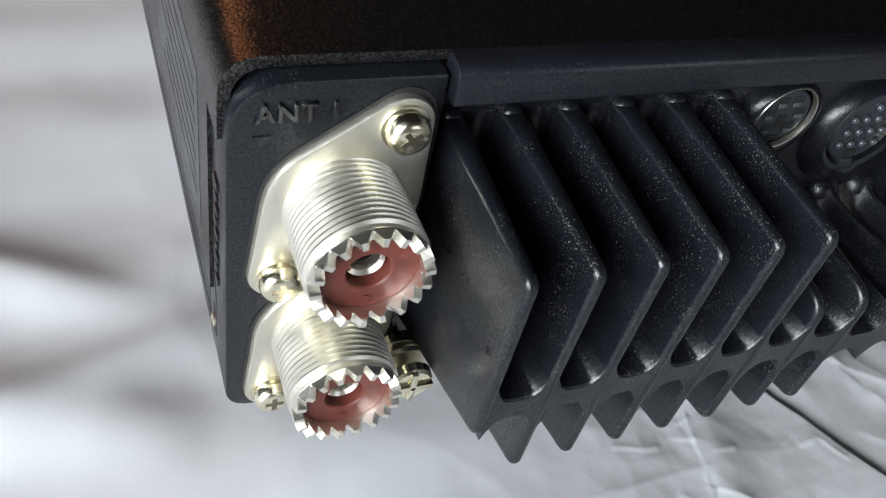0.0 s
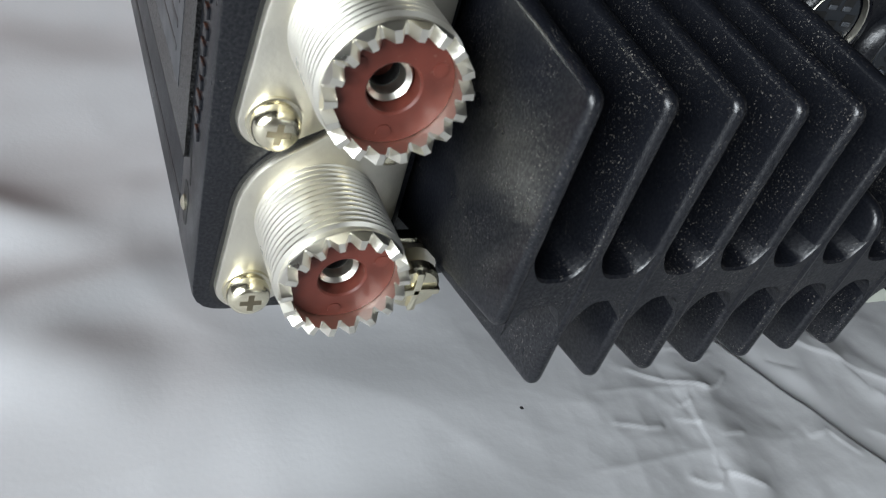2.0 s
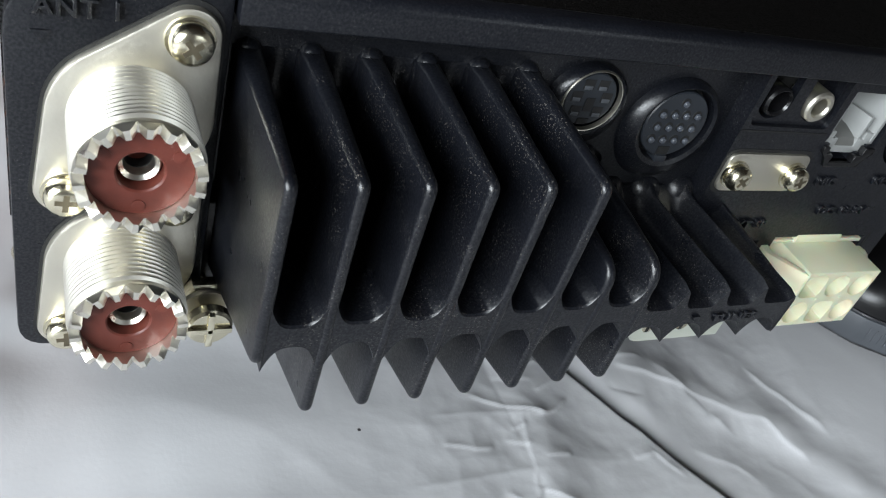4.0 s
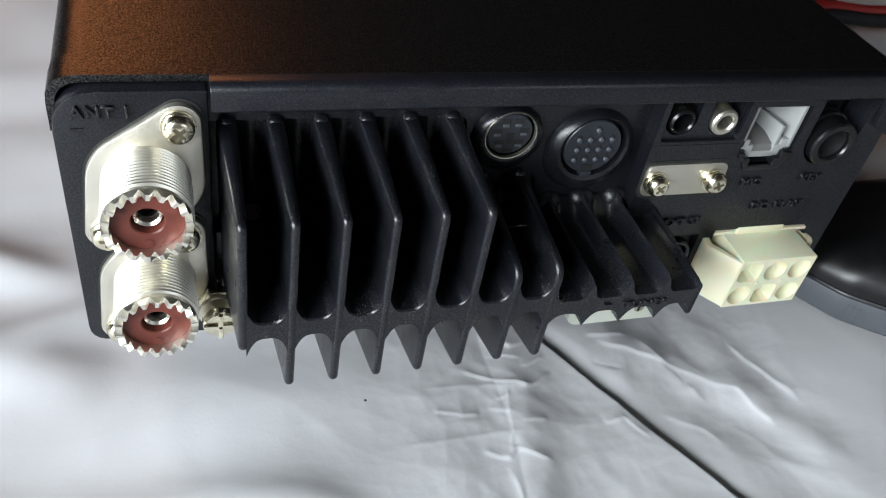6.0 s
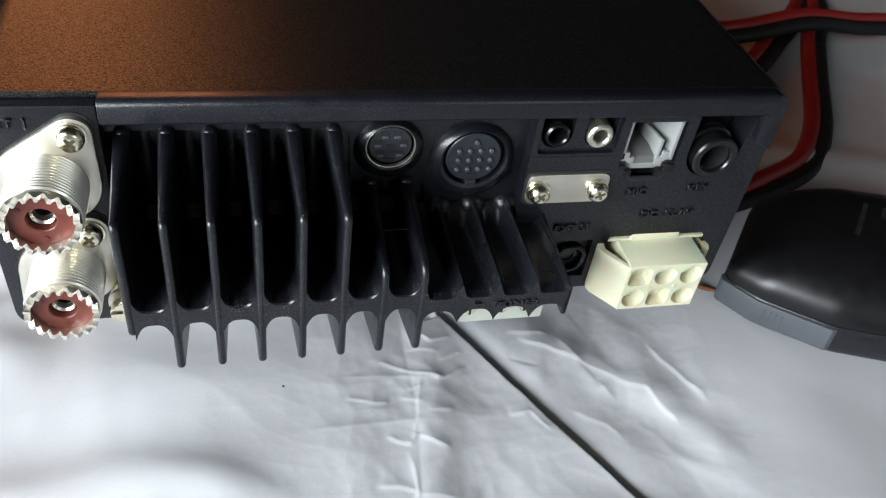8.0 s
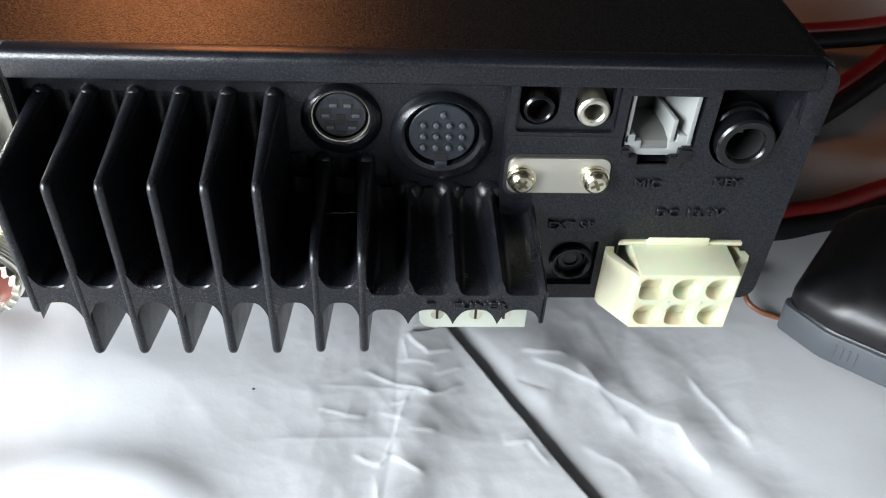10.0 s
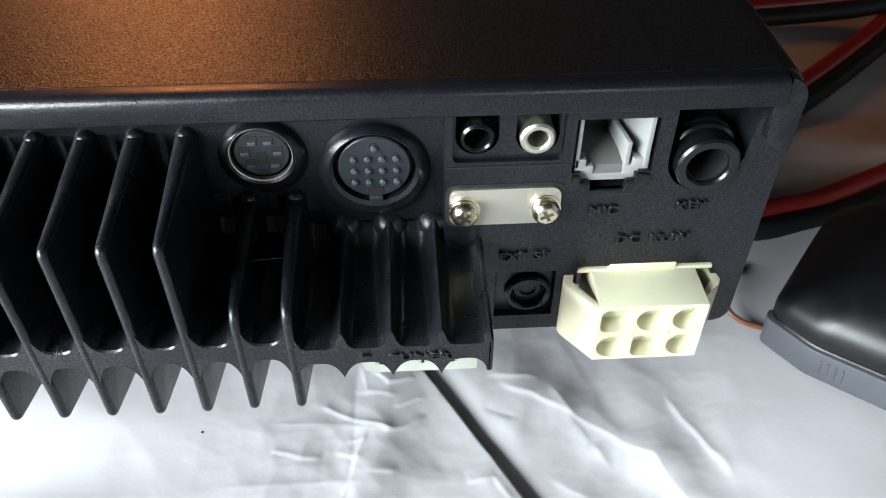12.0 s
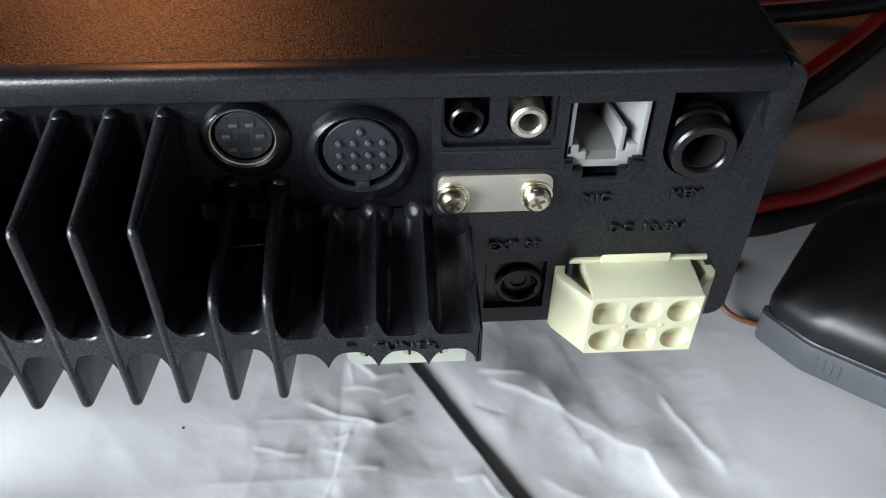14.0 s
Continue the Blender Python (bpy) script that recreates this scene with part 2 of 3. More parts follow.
slab("wall_south", 0.5, 1.5, -2.3, -2.2, 0, 0.95, WALL)
slab("wall_south", 0.5, 1.5, -2.3, -2.2, 1.75, 2.5, WALL)
# east wall split: pale half throws light back, dark half stays out of reflections
slab("wall_east", 2.2, 2.3, -2.2, 0.6, 0, 2.5, WALL)
slab("wall_east", 2.2, 2.3, 0.6, 2.2, 0, 2.5, DARKWALL, "added unseen dark wall that keeps reflections black")
slab("wall_west", -0.8, -0.7, -2.2, -0.72, 0, 2.5, WALL)
slab("wall_west", -0.8, -0.7, 0.0, 2.2, 0, 2.5, DARKWALL, "added unseen dark wall that keeps reflections black")
slab("wall_west", -0.8, -0.7, -0.72, 0.0, 0, 0.84, WALL)
slab("wall_west", -0.8, -0.7, -0.72, 0.0, 1.4, 2.5, WALL)

# ---- table and sheet ----
table = thing("table", (26.0, 0, -4.9), "plain table under the white sheet", "table")
part("tabletop", box(-60, 60, -45, 45, -3, -0.6, 0.2), WOOD, table)
for sx in (-1, 1):
    for sy in (-1, 1):
        part("leg", box(sx * 55 - 2.5, sx * 55 + 2.5, sy * 40 - 2.5, sy * 40 + 2.5, -74.5, -3.0, 0.2), WOOD, table)


def smooth(a, b, v):
    t = min(1, max(0, (v - a) / (b - a)))
    return t * t * (3 - 2 * t)


FOLDS = [  # ridges and valleys of the sheet: x, y of both ends, height, width
    (10.3, 2.4, 9.2, -5.5, 0.13, 0.7), (9.6, 2.0, 8.7, -6.0, -0.02, 0.15), (12.6, 1.6, 16.5, -1.5, 0.13, 0.6),
    (14.0, 0.6, 15.2, -1.2, 0.08, 0.3), (16.0, 0.6, 17.6, -3.4, 0.14, 0.6), (7.5, 0.3, 10.0, -0.2, 0.03, 0.15),
    (6.5, -1.4, 9.0, -1.8, 0.03, 0.16), (-9.0, 5.0, -1.0, 2.0, 0.5, 0.8), (-12.0, 1.0, -0.5, 3.6, 0.45, 0.7),
    (-8.0, -3.0, 6.0, -5.5, 0.35, 0.9), (-4.0, -1.0, 5.0, -3.2, 0.25, 0.7), (-10, 9, -1.5, 5.5, 0.6, 0.8),
    (18, 12, 34, 6, 0.5, 1.2), (22, 3, 30, 12, 0.4, 0.9), (13.0, -5.0, 21.0, -7.5, 0.3, 0.8), (1.0, -8.0, 9.0, -9.0, 0.3, 0.9),
]


CREASES = [  # sharp paper-like creases: x, y of both ends, height, width
    (8.7, 0.5, 9.5, 0.0, 0.07, 0.05), (9.5, 0.0, 10.1, -0.2, 0.08, 0.05), (10.0, -0.25, 10.9, 0.15, 0.07, 0.05), (9.7, 1.8, 10.0, 1.1, 0.07, 0.06),
    (10.0, 1.1, 10.6, 1.3, 0.05, 0.05), (9.4, 0.9, 10.2, 0.8, 0.04, 0.04), (10.3, 0.55, 10.9, 0.7, 0.04, 0.04), (9.55, 1.6, 9.6, 0.9, 0.04, 0.05),
    (7.6, -0.65, 8.2, -0.9, 0.05, 0.05), (8.2, -0.9, 8.6, -0.88, 0.05, 0.05), (9.2, -0.5, 9.6, -0.45, 0.04, 0.04), (8.9, -0.75, 9.5, -0.95, 0.04, 0.05),
    (8.4, -1.9, 9.0, -2.2, 0.06, 0.05), (9.0, -2.2, 9.25, -1.95, 0.06, 0.05), (9.25, -1.95, 9.9, -2.4, 0.06, 0.05), (9.6, -0.2, 9.1, -2.1, 0.03, 0.06),
    (8.9, -2.6, 9.0, -4.6, 0.06, 0.07), (9.6, -1.3, 10.2, -1.2, 0.04, 0.05), (8.0, -3.2, 8.9, -3.4, 0.06, 0.06), (9.0, -3.5, 10.2, -3.9, 0.06, 0.07),
    (11.8, -1.5, 12.3, -1.45, 0.05, 0.05), (12.3, -1.45, 12.7, -2.1, 0.05, 0.05), (12.9, 1.0, 14.0, 0.3, 0.07, 0.08), (14.0, 0.3, 15.8, -1.1, 0.06, 0.09),
    (14.2, 0.1, 14.6, -0.7, -0.08, 0.15), (15.8, -1.1, 16.3, -2.2, 0.08, 0.1), (16.6, 0.4, 17.4, -1.6, 0.08, 0.1), (12.2, 0.5, 13.0, 0.1, -0.06, 0.1),
    (12.6, 1.3, 13.6, 1.2, 0.06, 0.08), (13.6, -1.4, 14.6, -2.4, 0.05, 0.1),
]


def sheet_height(x, y):
    p = Vector((x, y, 0))
    q = p + Vector((noise.noise(p * 0.22), noise.noise(p * 0.22 + Vector((9, 4, 1))), 0)) * 0.8
    fine = 0.35 + 0.65 * smooth(3.0, 8.0, x)
    h = 0.5 * noise.noise(q * 0.09)
    h += 0.35 * (1 - 0.7 * smooth(2, 8, x)) * noise.noise(Vector((x * 0.16 + y * 0.1, y * 0.42 - x * 0.08, 3)))
    h += 0.13 * (0.5 - abs(noise.noise(q * 0.23 + Vector((3, 7, 0)))))
    h += 0.05 * fine * (0.5 - abs(noise.noise(q * 0.55 + Vector((11, 2, 0)))))
    h += 0.018 * fine * (0.5 - abs(noise.noise(q * 1.4 + Vector((5, 5, 2)))))
    near, _ = noise.voronoi(q * 0.42)
    h += 0.13 * fine * near[0]
    near, _ = noise.voronoi(q * 1.1 + Vector((4, 9, 0)))
    h += 0.03 * fine * near[0]
    near, _ = noise.voronoi(p * 0.33 + Vector((1, 3, 0)))
    h += (0.05 + 0.03 * smooth(11.0, 14.0, x)) * fine * min(0.5, near[1] - near[0])
    h += 0.004 * fine * noise.noise(p * 4.0)
    for x0, y0, x1, y1, hh, w in FOLDS:
        dx, dy = x1 - x0, y1 - y0
        L = math.hypot(dx, dy)
        s = ((q.x - x0) * dx + (q.y - y0) * dy) / L / L
        d = ((q.x - x0) * dy - (q.y - y0) * dx) / L
        if -0.3 < s < 1.3 and abs(d) < 4 * w:
            h += hh * (math.exp(-abs(d) / w) if w < 0.5 else math.exp(-(d / w) ** 2)) * smooth(-0.25, 0.1, s) * (1 - smooth(0.9, 1.25, s))
    r = p + Vector((noise.noise(p * 1.3), noise.noise(p * 1.3 + Vector((7, 1, 2))), 0)) * 0.14
    for x0, y0, x1, y1, hh, w in CREASES:
        dx, dy = x1 - x0, y1 - y0
        L = math.hypot(dx, dy)
        s = ((r.x - x0) * dx + (r.y - y0) * dy) / L / L
        if -0.2 < s < 1.2:
            d = ((r.x - x0) * dy - (r.y - y0) * dx) / L
            if -14 * w < d < 5 * w:
                h += 0.75 * hh * math.exp(-d / (0.6 * w) if d > 0 else d / (3 * w)) * smooth(-0.15, 0.15, s) * (1 - smooth(0.85, 1.15, s))
    # the long tucked pleat: falls gently from one side, rises as a wall on the other
    x0, y0, dx, dy = 10.38, 2.5, 0.488, -0.873
    s = (x - x0) * dx + (y - y0) * dy
    d = (x - x0) * -dy + (y - y0) * dx
    k = smooth(-1.5, 0.5, s)
    w = 0.5 + 0.03 * max(0, s)
    if d <= 0:
        h += 0.10 * k * math.exp(d / 1.2)
    else:
        h -= k * (0.44 * smooth(0.0, 0.18, d) * math.exp(-max(0, d - 0.14) / (0.18 + 0.03 * max(0, s))) - 0.10 * (1 - smooth(0.0, 0.2, d)))
    h -= 0.5 * math.exp(-((x - 10.2) / 0.28) ** 2 - ((y - 2.1 - 0.3 * (x - 10.2)) / 0.07) ** 2)  # a small tear at the head of the pleat
    # bunched up under the set, which lies on it
    under = smooth(4.0, 7.0, y) * (1 - smooth(14.5, 17.5, y)) * smooth(1.5, 4.0, x) * (1 - smooth(13.5, 16.0, x))
    h = h * (1 - under) + 3.72 * under
    # it lies flat under the hand microphone
    flat = smooth(17.0, 19.0, x) * (1 - smooth(28, 31, x)) * smooth(-6.5, -4, y) * (1 - smooth(6.5, 9, y))
    calm = 0.65 * smooth(17.5, 20.0, x) + 0.25 * (1 - smooth(-3.0, 3.0, x))
    return 0.85 * h * (1 - 0.35 * flat) * (1 - calm) + 0.12 * smooth(15, 19, x) * noise.noise(Vector((x * 0.3 + y * 0.15, y * 0.25, 9))) + 0.36 * smooth(15.0, 21.0, x) * (1 - smooth(31, 35, x)) * smooth(-9.0, -5.0, y) * (1 - smooth(8.0, 12.0, y))


def axis_steps(lo, a, b, hi, fine, coarse):
    v = [a + fine * i for i in range(int((b - a) / fine) + 1)]
    step, p = fine, a
    while p > lo:
        step = min(coarse, step * 1.02)
        p -= step
        v.insert(0, p)
    step, p = fine, v[-1]
    while p < hi:
        step = min(coarse, step * 1.02)
        p += step
        v.append(p)
    return v


xs, ys = axis_steps(-33, 5.5, 16.5, 66, 0.045, 2.0), axis_steps(-42, -4.6, 3.2, 42, 0.045, 2.0)
verts = [(CM * x, CM * y, CM * sheet_height(x, y)) for y in ys for x in xs]
nx = len(xs)
faces = [(j * nx + i, j * nx + i + 1, (j + 1) * nx + i + 1, (j + 1) * nx + i) for j in range(len(ys) - 1) for i in range(nx - 1)]
me = bpy.data.meshes.new("sheet")
me.from_pydata(verts, [], faces)
me.polygons.foreach_set("use_smooth", [True] * len(faces))
me.materials.append(SHEET)
sheet = new("sheet", me)
sheet.location = place((0, 0, -4.4))
tagged(sheet, "crumpled white sheet with sharp folds spread over the table", "sheet")

# ---- the radio ----
radio = thing("radio_transceiver", (0, 0, 0), "black metal radio transceiver with finned heatsink, rear panel showing", "radio")
L, R, TOP, BOT = 0.35, 17.1, 4.4, -1.24

# antenna end of the rear panel
panel_l = prism(rounded([(L, BOT), (2.72, BOT), (2.72, 4.33), (L, 4.33)], [0.42, 0, 0.05, 0.75]), "y", 0.0, 1.2, 0.04)
rear_l = part("rear_panel", panel_l, CAST, radio)
# recessed middle, socket ground and connector end
part("rear_panel", box(2.72, 11.32, 0.6, 1.2, BOT + 0.1, 4.3, 0.03), CAST, radio)


def holed(outer, holes, y0, y1):
    """A plate along y with openings of any outline, (x, z) each."""
    m = bmesh.new()
    for loop in (outer, *holes):
        vs = [m.verts.new((x, y0, z)) for x, z in loop]
        for i in range(len(vs)):
            m.edges.new((vs[i - 1], vs[i]))
    bmesh.ops.triangle_fill(m, edges=list(m.edges), use_beauty=True)
    got = bmesh.ops.extrude_face_region(m, geom=list(m.faces))
    for v in got["geom"]:
        if isinstance(v, bmesh.types.BMVert):
            v.co.y = y1
    bmesh.ops.recalc_face_normals(m, faces=m.faces)
    return m


def ring(cx, cz, r, a0=0, a1=360, n=40):
    return [(cx + r * math.cos(radians(a0 + (a1 - a0) * k / n)), cz + r * math.sin(radians(a0 + (a1 - a0) * k / n))) for k in range(n if a1 - a0 == 360 else n + 1)]


D6, D13 = (8.28, 3.09), (10.14, 2.73)
ground_out = rounded([(2.72, 3.46), (7.42, 3.46), (7.5, 2.08), (9.12, 2.08), (9.2, 1.42), (11.32, 1.42), (11.32, 4.32), (2.72, 4.32)], [0.02, 0.3, 0.25, 0.3, 0.2, 0.1, 0, 0])
part("socket_ground", holed(ground_out, [ring(*D6, 0.56), ring(*D13, 0.72)], 0.46, 0.62), CAST, radio)
part("socket_floor", box(7.5, 11.3, 0.57, 0.63, 1.6, 3.6, 0), DARK, radio)

MIC = (13.52, 14.76, 2.35, 3.72)
mic_hole = [(13.48, 3.74), (13.48, 2.66), (13.64, 2.66), (13.64, 2.48), (13.8, 2.48), (13.8, 2.3), (14.46, 2.3), (14.46, 2.48), (14.64, 2.48), (14.64, 2.66), (14.86, 2.66), (14.86, 3.74)]
key_hole = [(15.12, 4.25), (15.12, 2.86)] + ring(15.77, 2.86, 0.65, 180, 325, 18) + [(16.42, 2.9), (16.46, 3.3), (16.5, 3.62), (16.6, 3.78), (16.62, 4.25)]
openings = [rounded([(11.45, 2.95), (13.3, 2.95), (13.3, 4.25), (11.45, 4.25)], 0.12), mic_hole, key_hole,
            [(12.3, -0.85), (13.45, -0.85), (13.45, 0.35), (12.3, 0.35)], [(13.85, -1.02), (16.45, -1.02), (16.45, 0.42), (13.85, 0.42)]]
pr = holed(rounded([(11.32, BOT), (R - 0.02, BOT), (R, 4.33), (11.32, 4.33)], [0, 0.4, 0.35, 0]), openings, 0.05, 0.75)
rear_r = part("rear_panel", pr, CAST, radio)
part("rear_backing", box(11.32, R - 0.1, 1.18, 1.3, BOT + 0.05, 4.3, 0.02), PLASTIC, radio)

# top cover with folded lip, sides and bottom
outer = rounded([(L - 0.05, 0.4), (R + 0.05, 0.4), (R + 0.05, 4.5), (L - 0.05, 4.5)], [0, 0, 0.5, 0.6])
inner = rounded([(L + 0.08, 4.37), (R - 0.08, 4.37), (R - 0.08, 0.4), (L + 0.08, 0.4)], [0.5, 0.4, 0, 0])
# outline of the bent sheet: up one side, over the top, down the other, and back inside
cover_outline = outer[1:] + outer[:1] + inner[-1:] + inner[:-1]
cover = prism(cover_outline, "y", 0.9, 20.0)
brow = rounded([(L - 0.05, 3.5), (L - 0.05, 4.5), (R + 0.05, 4.5), (R + 0.05, 3.5), (R - 0.08, 3.5), (R - 0.08, 4.37), (L + 0.08, 4.37), (L + 0.08, 3.5)], [0, 0.6, 0.5, 0, 0, 0.4, 0.5, 0])
cover = prism(brow, "y", 0.22, 0.9, bm=cover)
part("top_cover", cover, COVER, radio, "black textured metal cover")
lip = prism(rounded([(-0.16, 4.0), (0.24, 4.0), (0.24, 4.497), (-0.16, 4.497)], [0.04, 0, 0, 0.32], 8), "x", 2.75, 16.74, 0.05)
part("cover_lip", lip, LIP, radio)
part("chassis", prism(rounded([(L, BOT), (R - 0.05, BOT), (R - 0.05, 0.6), (L, 0.6)], [0.45, 0.45, 0, 0]), "y", 1.2, 19.5, 0.04), CAST, radio)
part("corner_post", prism([(16.64, 3.3), (16.7, 3.2), (R, 3.0)] + ring(16.7, 4.05, 0.42, 0, 78, 10) + [(16.76, 4.3), (16.73, 4.12), (16.68, 4.02), (16.6, 3.98)], "y", -0.06, 0.3, 0.03), CAST, radio)

# side wall details: label, rivet, and flush dark patches for the shade in slots
side = part("side_label", box(L - 0.056, L - 0.04, 1.6, 6.0, 0.9, 3.4, 0), LABEL, radio, "pale printed label")
for k in range(7):
    part("printed_line", box(L - 0.06, L - 0.052, 1.9, 5.4 - 0.35 * (k % 3), 1.2 + 0.3 * k, 1.28 + 0.3 * k, 0), PLASTIC, side)
part("rivet", lathe([(0.1, 0.04), (0.1, -0.03), (0.04, -0.06)], 16, axis="x"), SCREWM, radio, at=(L, 0.82, -0.2))
part("rivet_shade", prism(rounded([(0.68, -0.5), (0.96, -0.5), (0.96, 0.1), (0.68, 0.1)], 0.14), "x", L - 0.004, L + 0.02), DARK, radio)
part("groove_shade", prism([(0.62, 0.2), (0.7, 0.2), (0.84, 0.72), (0.76, 0.72)], "x", L - 0.005, L + 0.03), DARK, radio)
for z in (0.22, -0.45):
    part("groove_shade", box(L - 0.006, L + 0.03, 1.22, 9.0, z - 0.05, z + 0.05, 0), DARK, radio)
for k in range(9):  # raised writing too small to read
    part("writing_bar", box(L - 0.03, L + 0.02, 0.42 + 0.05 * (k % 2), 0.6 + 0.04 * (k % 3), 0.95 + 0.2 * k, 1.07 + 0.2 * k, 0.008), CAST, radio)

lettering("ANT 1", 0.64, 0.0, 3.885, 0.3, CAST, radio, 0.06, wide=1.0)
part("mark", prism([(0.62, 3.68), (0.82, 3.68), (0.72, 3.52)], "y", -0.02, 0.02), CAST, radio)

# ---- antenna sockets ----


def antenna_socket(cx, cz, screws):
    prof = [(0.6, 0.0), (0.715, -0.02), (0.715, -0.1)]
    y = -0.1
    while y > -1.1:
        prof += [(0.725, y - 0.02), (0.725, y - 0.038), (0.68, y - 0.062), (0.68, y - 0.076)]
        y -= 0.08
    prof += [(0.7, -1.21), (0.685, -1.25), (0.58, -1.25), (0.58, -0.95)]
    sock = part("antenna_socket", lathe(prof, 64, closed=True), NICKEL, radio, "threaded nickel coaxial socket with toothed rim", (cx, 0, cz))
    teeth = bmesh.new()
    N = 18
    for k in range(N):
        a = 2 * math.pi * (k + 0.3) / N
        u, w = Vector((math.cos(a), 0, math.sin(a))), Vector((-math.sin(a), 0, math.cos(a)))
        vs = []
        for r in (0.575, 0.695):
            hw = r * math.pi / N * 0.98
            for s, y in ((-hw, -1.23), (hw, -1.23), (hw * 0.3, -1.37), (-hw * 0.3, -1.37)):
                vs.append(teeth.verts.new(u * r + w * s + Vector((0, y, 0))))
        for f in ((0, 1, 2, 3), (7, 6, 5, 4), (0, 4, 5, 1), (1, 5, 6, 2), (2, 6, 7, 3), (3, 7, 4, 0)):
            teeth.faces.new([vs[i] for i in f])
    part("toothed_rim", teeth, NICKEL, sock)
    ins = lathe([(0.59, -0.9), (0.59, -1.15), (0.57, -1.17), (0.275, -1.17), (0.255, -1.15), (0.255, -0.6), (0.59, -0.6)], 48, closed=True)
    d = part("insulator", ins, PHENOLIC, sock, "red-brown phenolic insulator disc")
    for k in range(3):
        a = 0.5 + 2 * math.pi * k / 3
        part("dimple", lathe([(0.075, -1.165), (0.075, -1.182), (0.06, -1.184)], 16, (0.45 * math.cos(a), 0, 0.45 * math.sin(a))), PHENOLIC, sock)
    part("well", lathe([(0.31, -0.4), (0.31, -0.7)], 32), PHENOLIC, sock)
    part("centre_contact", lathe([(0.2, -0.4), (0.235, -0.6), (0.235, -1.0), (0.22, -1.02), (0.175, -0.98), (0.16, -0.9), (0.155, -0.4)], 32, closed=True), NICKEL, sock)
    # added black sleeve that darkens the contact's bore as shade would
    part("bore_shade", lathe([(0.154, -0.4), (0.154, -0.86), (0.146, -0.86), (0.146, -0.4)], 24, closed=True), DARK, sock)
    part("contact_bore", lathe([(0.155, -0.42), (0.155, -0.5)], 24), DARK, sock)
    out = hull2([(0.0, 0.0, 0.95), *[(x - cx, z - cz, 0.36) for x, z in screws]])
    # dark sheet behind the flange, for the shade in the gap round it
    part("flange_gap_shade", prism([(x * 1.045, z * 1.045) for x, z in out], "y", -0.02, 0.02), DARK, sock)
    part("flange", prism(out, "y", -0.13, 0.01, 0.035), FLANGE, sock, "diamond-shaped satin nickel flange")
    for x, z in screws:
        cross_screw(sock, x - cx, -0.13, z - cz, 0.25)
    return sock


antenna_socket(1.67, 2.67, [(2.24, 3.78), (0.95, 1.62)])
antenna_socket(1.64, 0.35, [(2.22, 1.45), (0.95, -0.74)])

# earth terminal
gnd = part("earth_terminal", lathe([(0.12, 0.5), (0.12, -0.55)], 16), SCREWM, radio, "nickel earth screw with wing nut", (2.74, -0.2, -0.22))
part("nut", lathe([(0.33, 0.1), (0.36, 0.05), (0.36, -0.1), (0.3, -0.14)], 6), SCREWM, gnd)
part("washer", lathe([(0.38, -0.25), (0.38, -0.33), (0.12, -0.34)], 24), FLANGE, gnd)
part("screw_head", lathe([(0.3, -0.45), (0.33, -0.5), (0.32, -0.62), (0.28, -0.66)], 24), SCREWM, gnd)
part("slot_bar", box(-0.3, 0.3, -0.72, -0.6, -0.05, 0.05, 0.02), SCREWM, gnd)
part("slot_bar", box(-0.05, 0.05, -0.72, -0.6, -0.3, 0.3, 0.02), SCREWM, gnd)

# ---- heatsink ----
FX, PITCH, THICK, BACK, FRONT = 3.035, 0.811, 0.165, 0.6, -2.22
sink = part("heatsink", box(2.75, 12.05, 0.3, 0.6, -1.15, 1.1, 0.05), CAST, radio, "black cast heatsink with tall vertical fins")


def loft(sections):
    """Skins closed outlines of equal length, (x, y, z) each, and caps both ends."""
    m = bmesh.new()
    rows = [[m.verts.new(p) for p in sec] for sec in sections]
    for r0, r1 in zip(rows, rows[1:]):
        for k in range(len(r0)):
            j = (k + 1) % len(r0)
            m.faces.new((r0[k], r0[j], r1[j], r1[k]))
    m.faces.new(rows[0])
    m.faces.new(rows[-1][::-1])
    return m


def fin(i):
    if i == 0:
        pts, rs = [(BACK, 3.5), (0.1, 3.5), (FRONT, 3.32), (FRONT, 0.5), (BACK, -0.2)], [0, 0, 0.2, 0.2, 0]
    elif i < 6:
        pts, rs = [(BACK, 3.5), (0.1, 3.5), (FRONT, 3.32), (FRONT, -0.58), (BACK, -1.1)], [0, 0, 0.2, 0.2, 0]
    else:
        pts, rs = [(BACK, 2.12), (0.1, 2.1), (FRONT, 1.86), (FRONT, -0.55), (BACK, -1.1)], [0, 0, 0.4, 0.2, 0]
    x = FX + PITCH * i
    half = THICK / 2
    b = prism(rounded(pts, rs, 8), "x", x - half, x + half, 0.078, segs=4)
    for v in b.verts:  # the casting's draft: thicker towards the root
        k = (v.co.y - FRONT) / (BACK - FRONT)
        k = 1 + 0.45 * k + 0.8 * k ** 3
        v.co.x = x + (v.co.x - x) * k
    part("fin", b, FINS, sink)
    # rounded head where the fin meets the panel
    top = 3.5 if i < 6 else 2.13
    part("fin_head", lathe([(0.02, top + 0.07), (0.07, top + 0.06), (0.13, top + 0.02), (0.17, top - 0.07), (0.19, top - 0.3), (0.19, top - 0.9), (0.17, top - 1.25)], 24, (x, 0.42, 0), "z"), FINS, sink)


for i in range(8):
    fin(i)


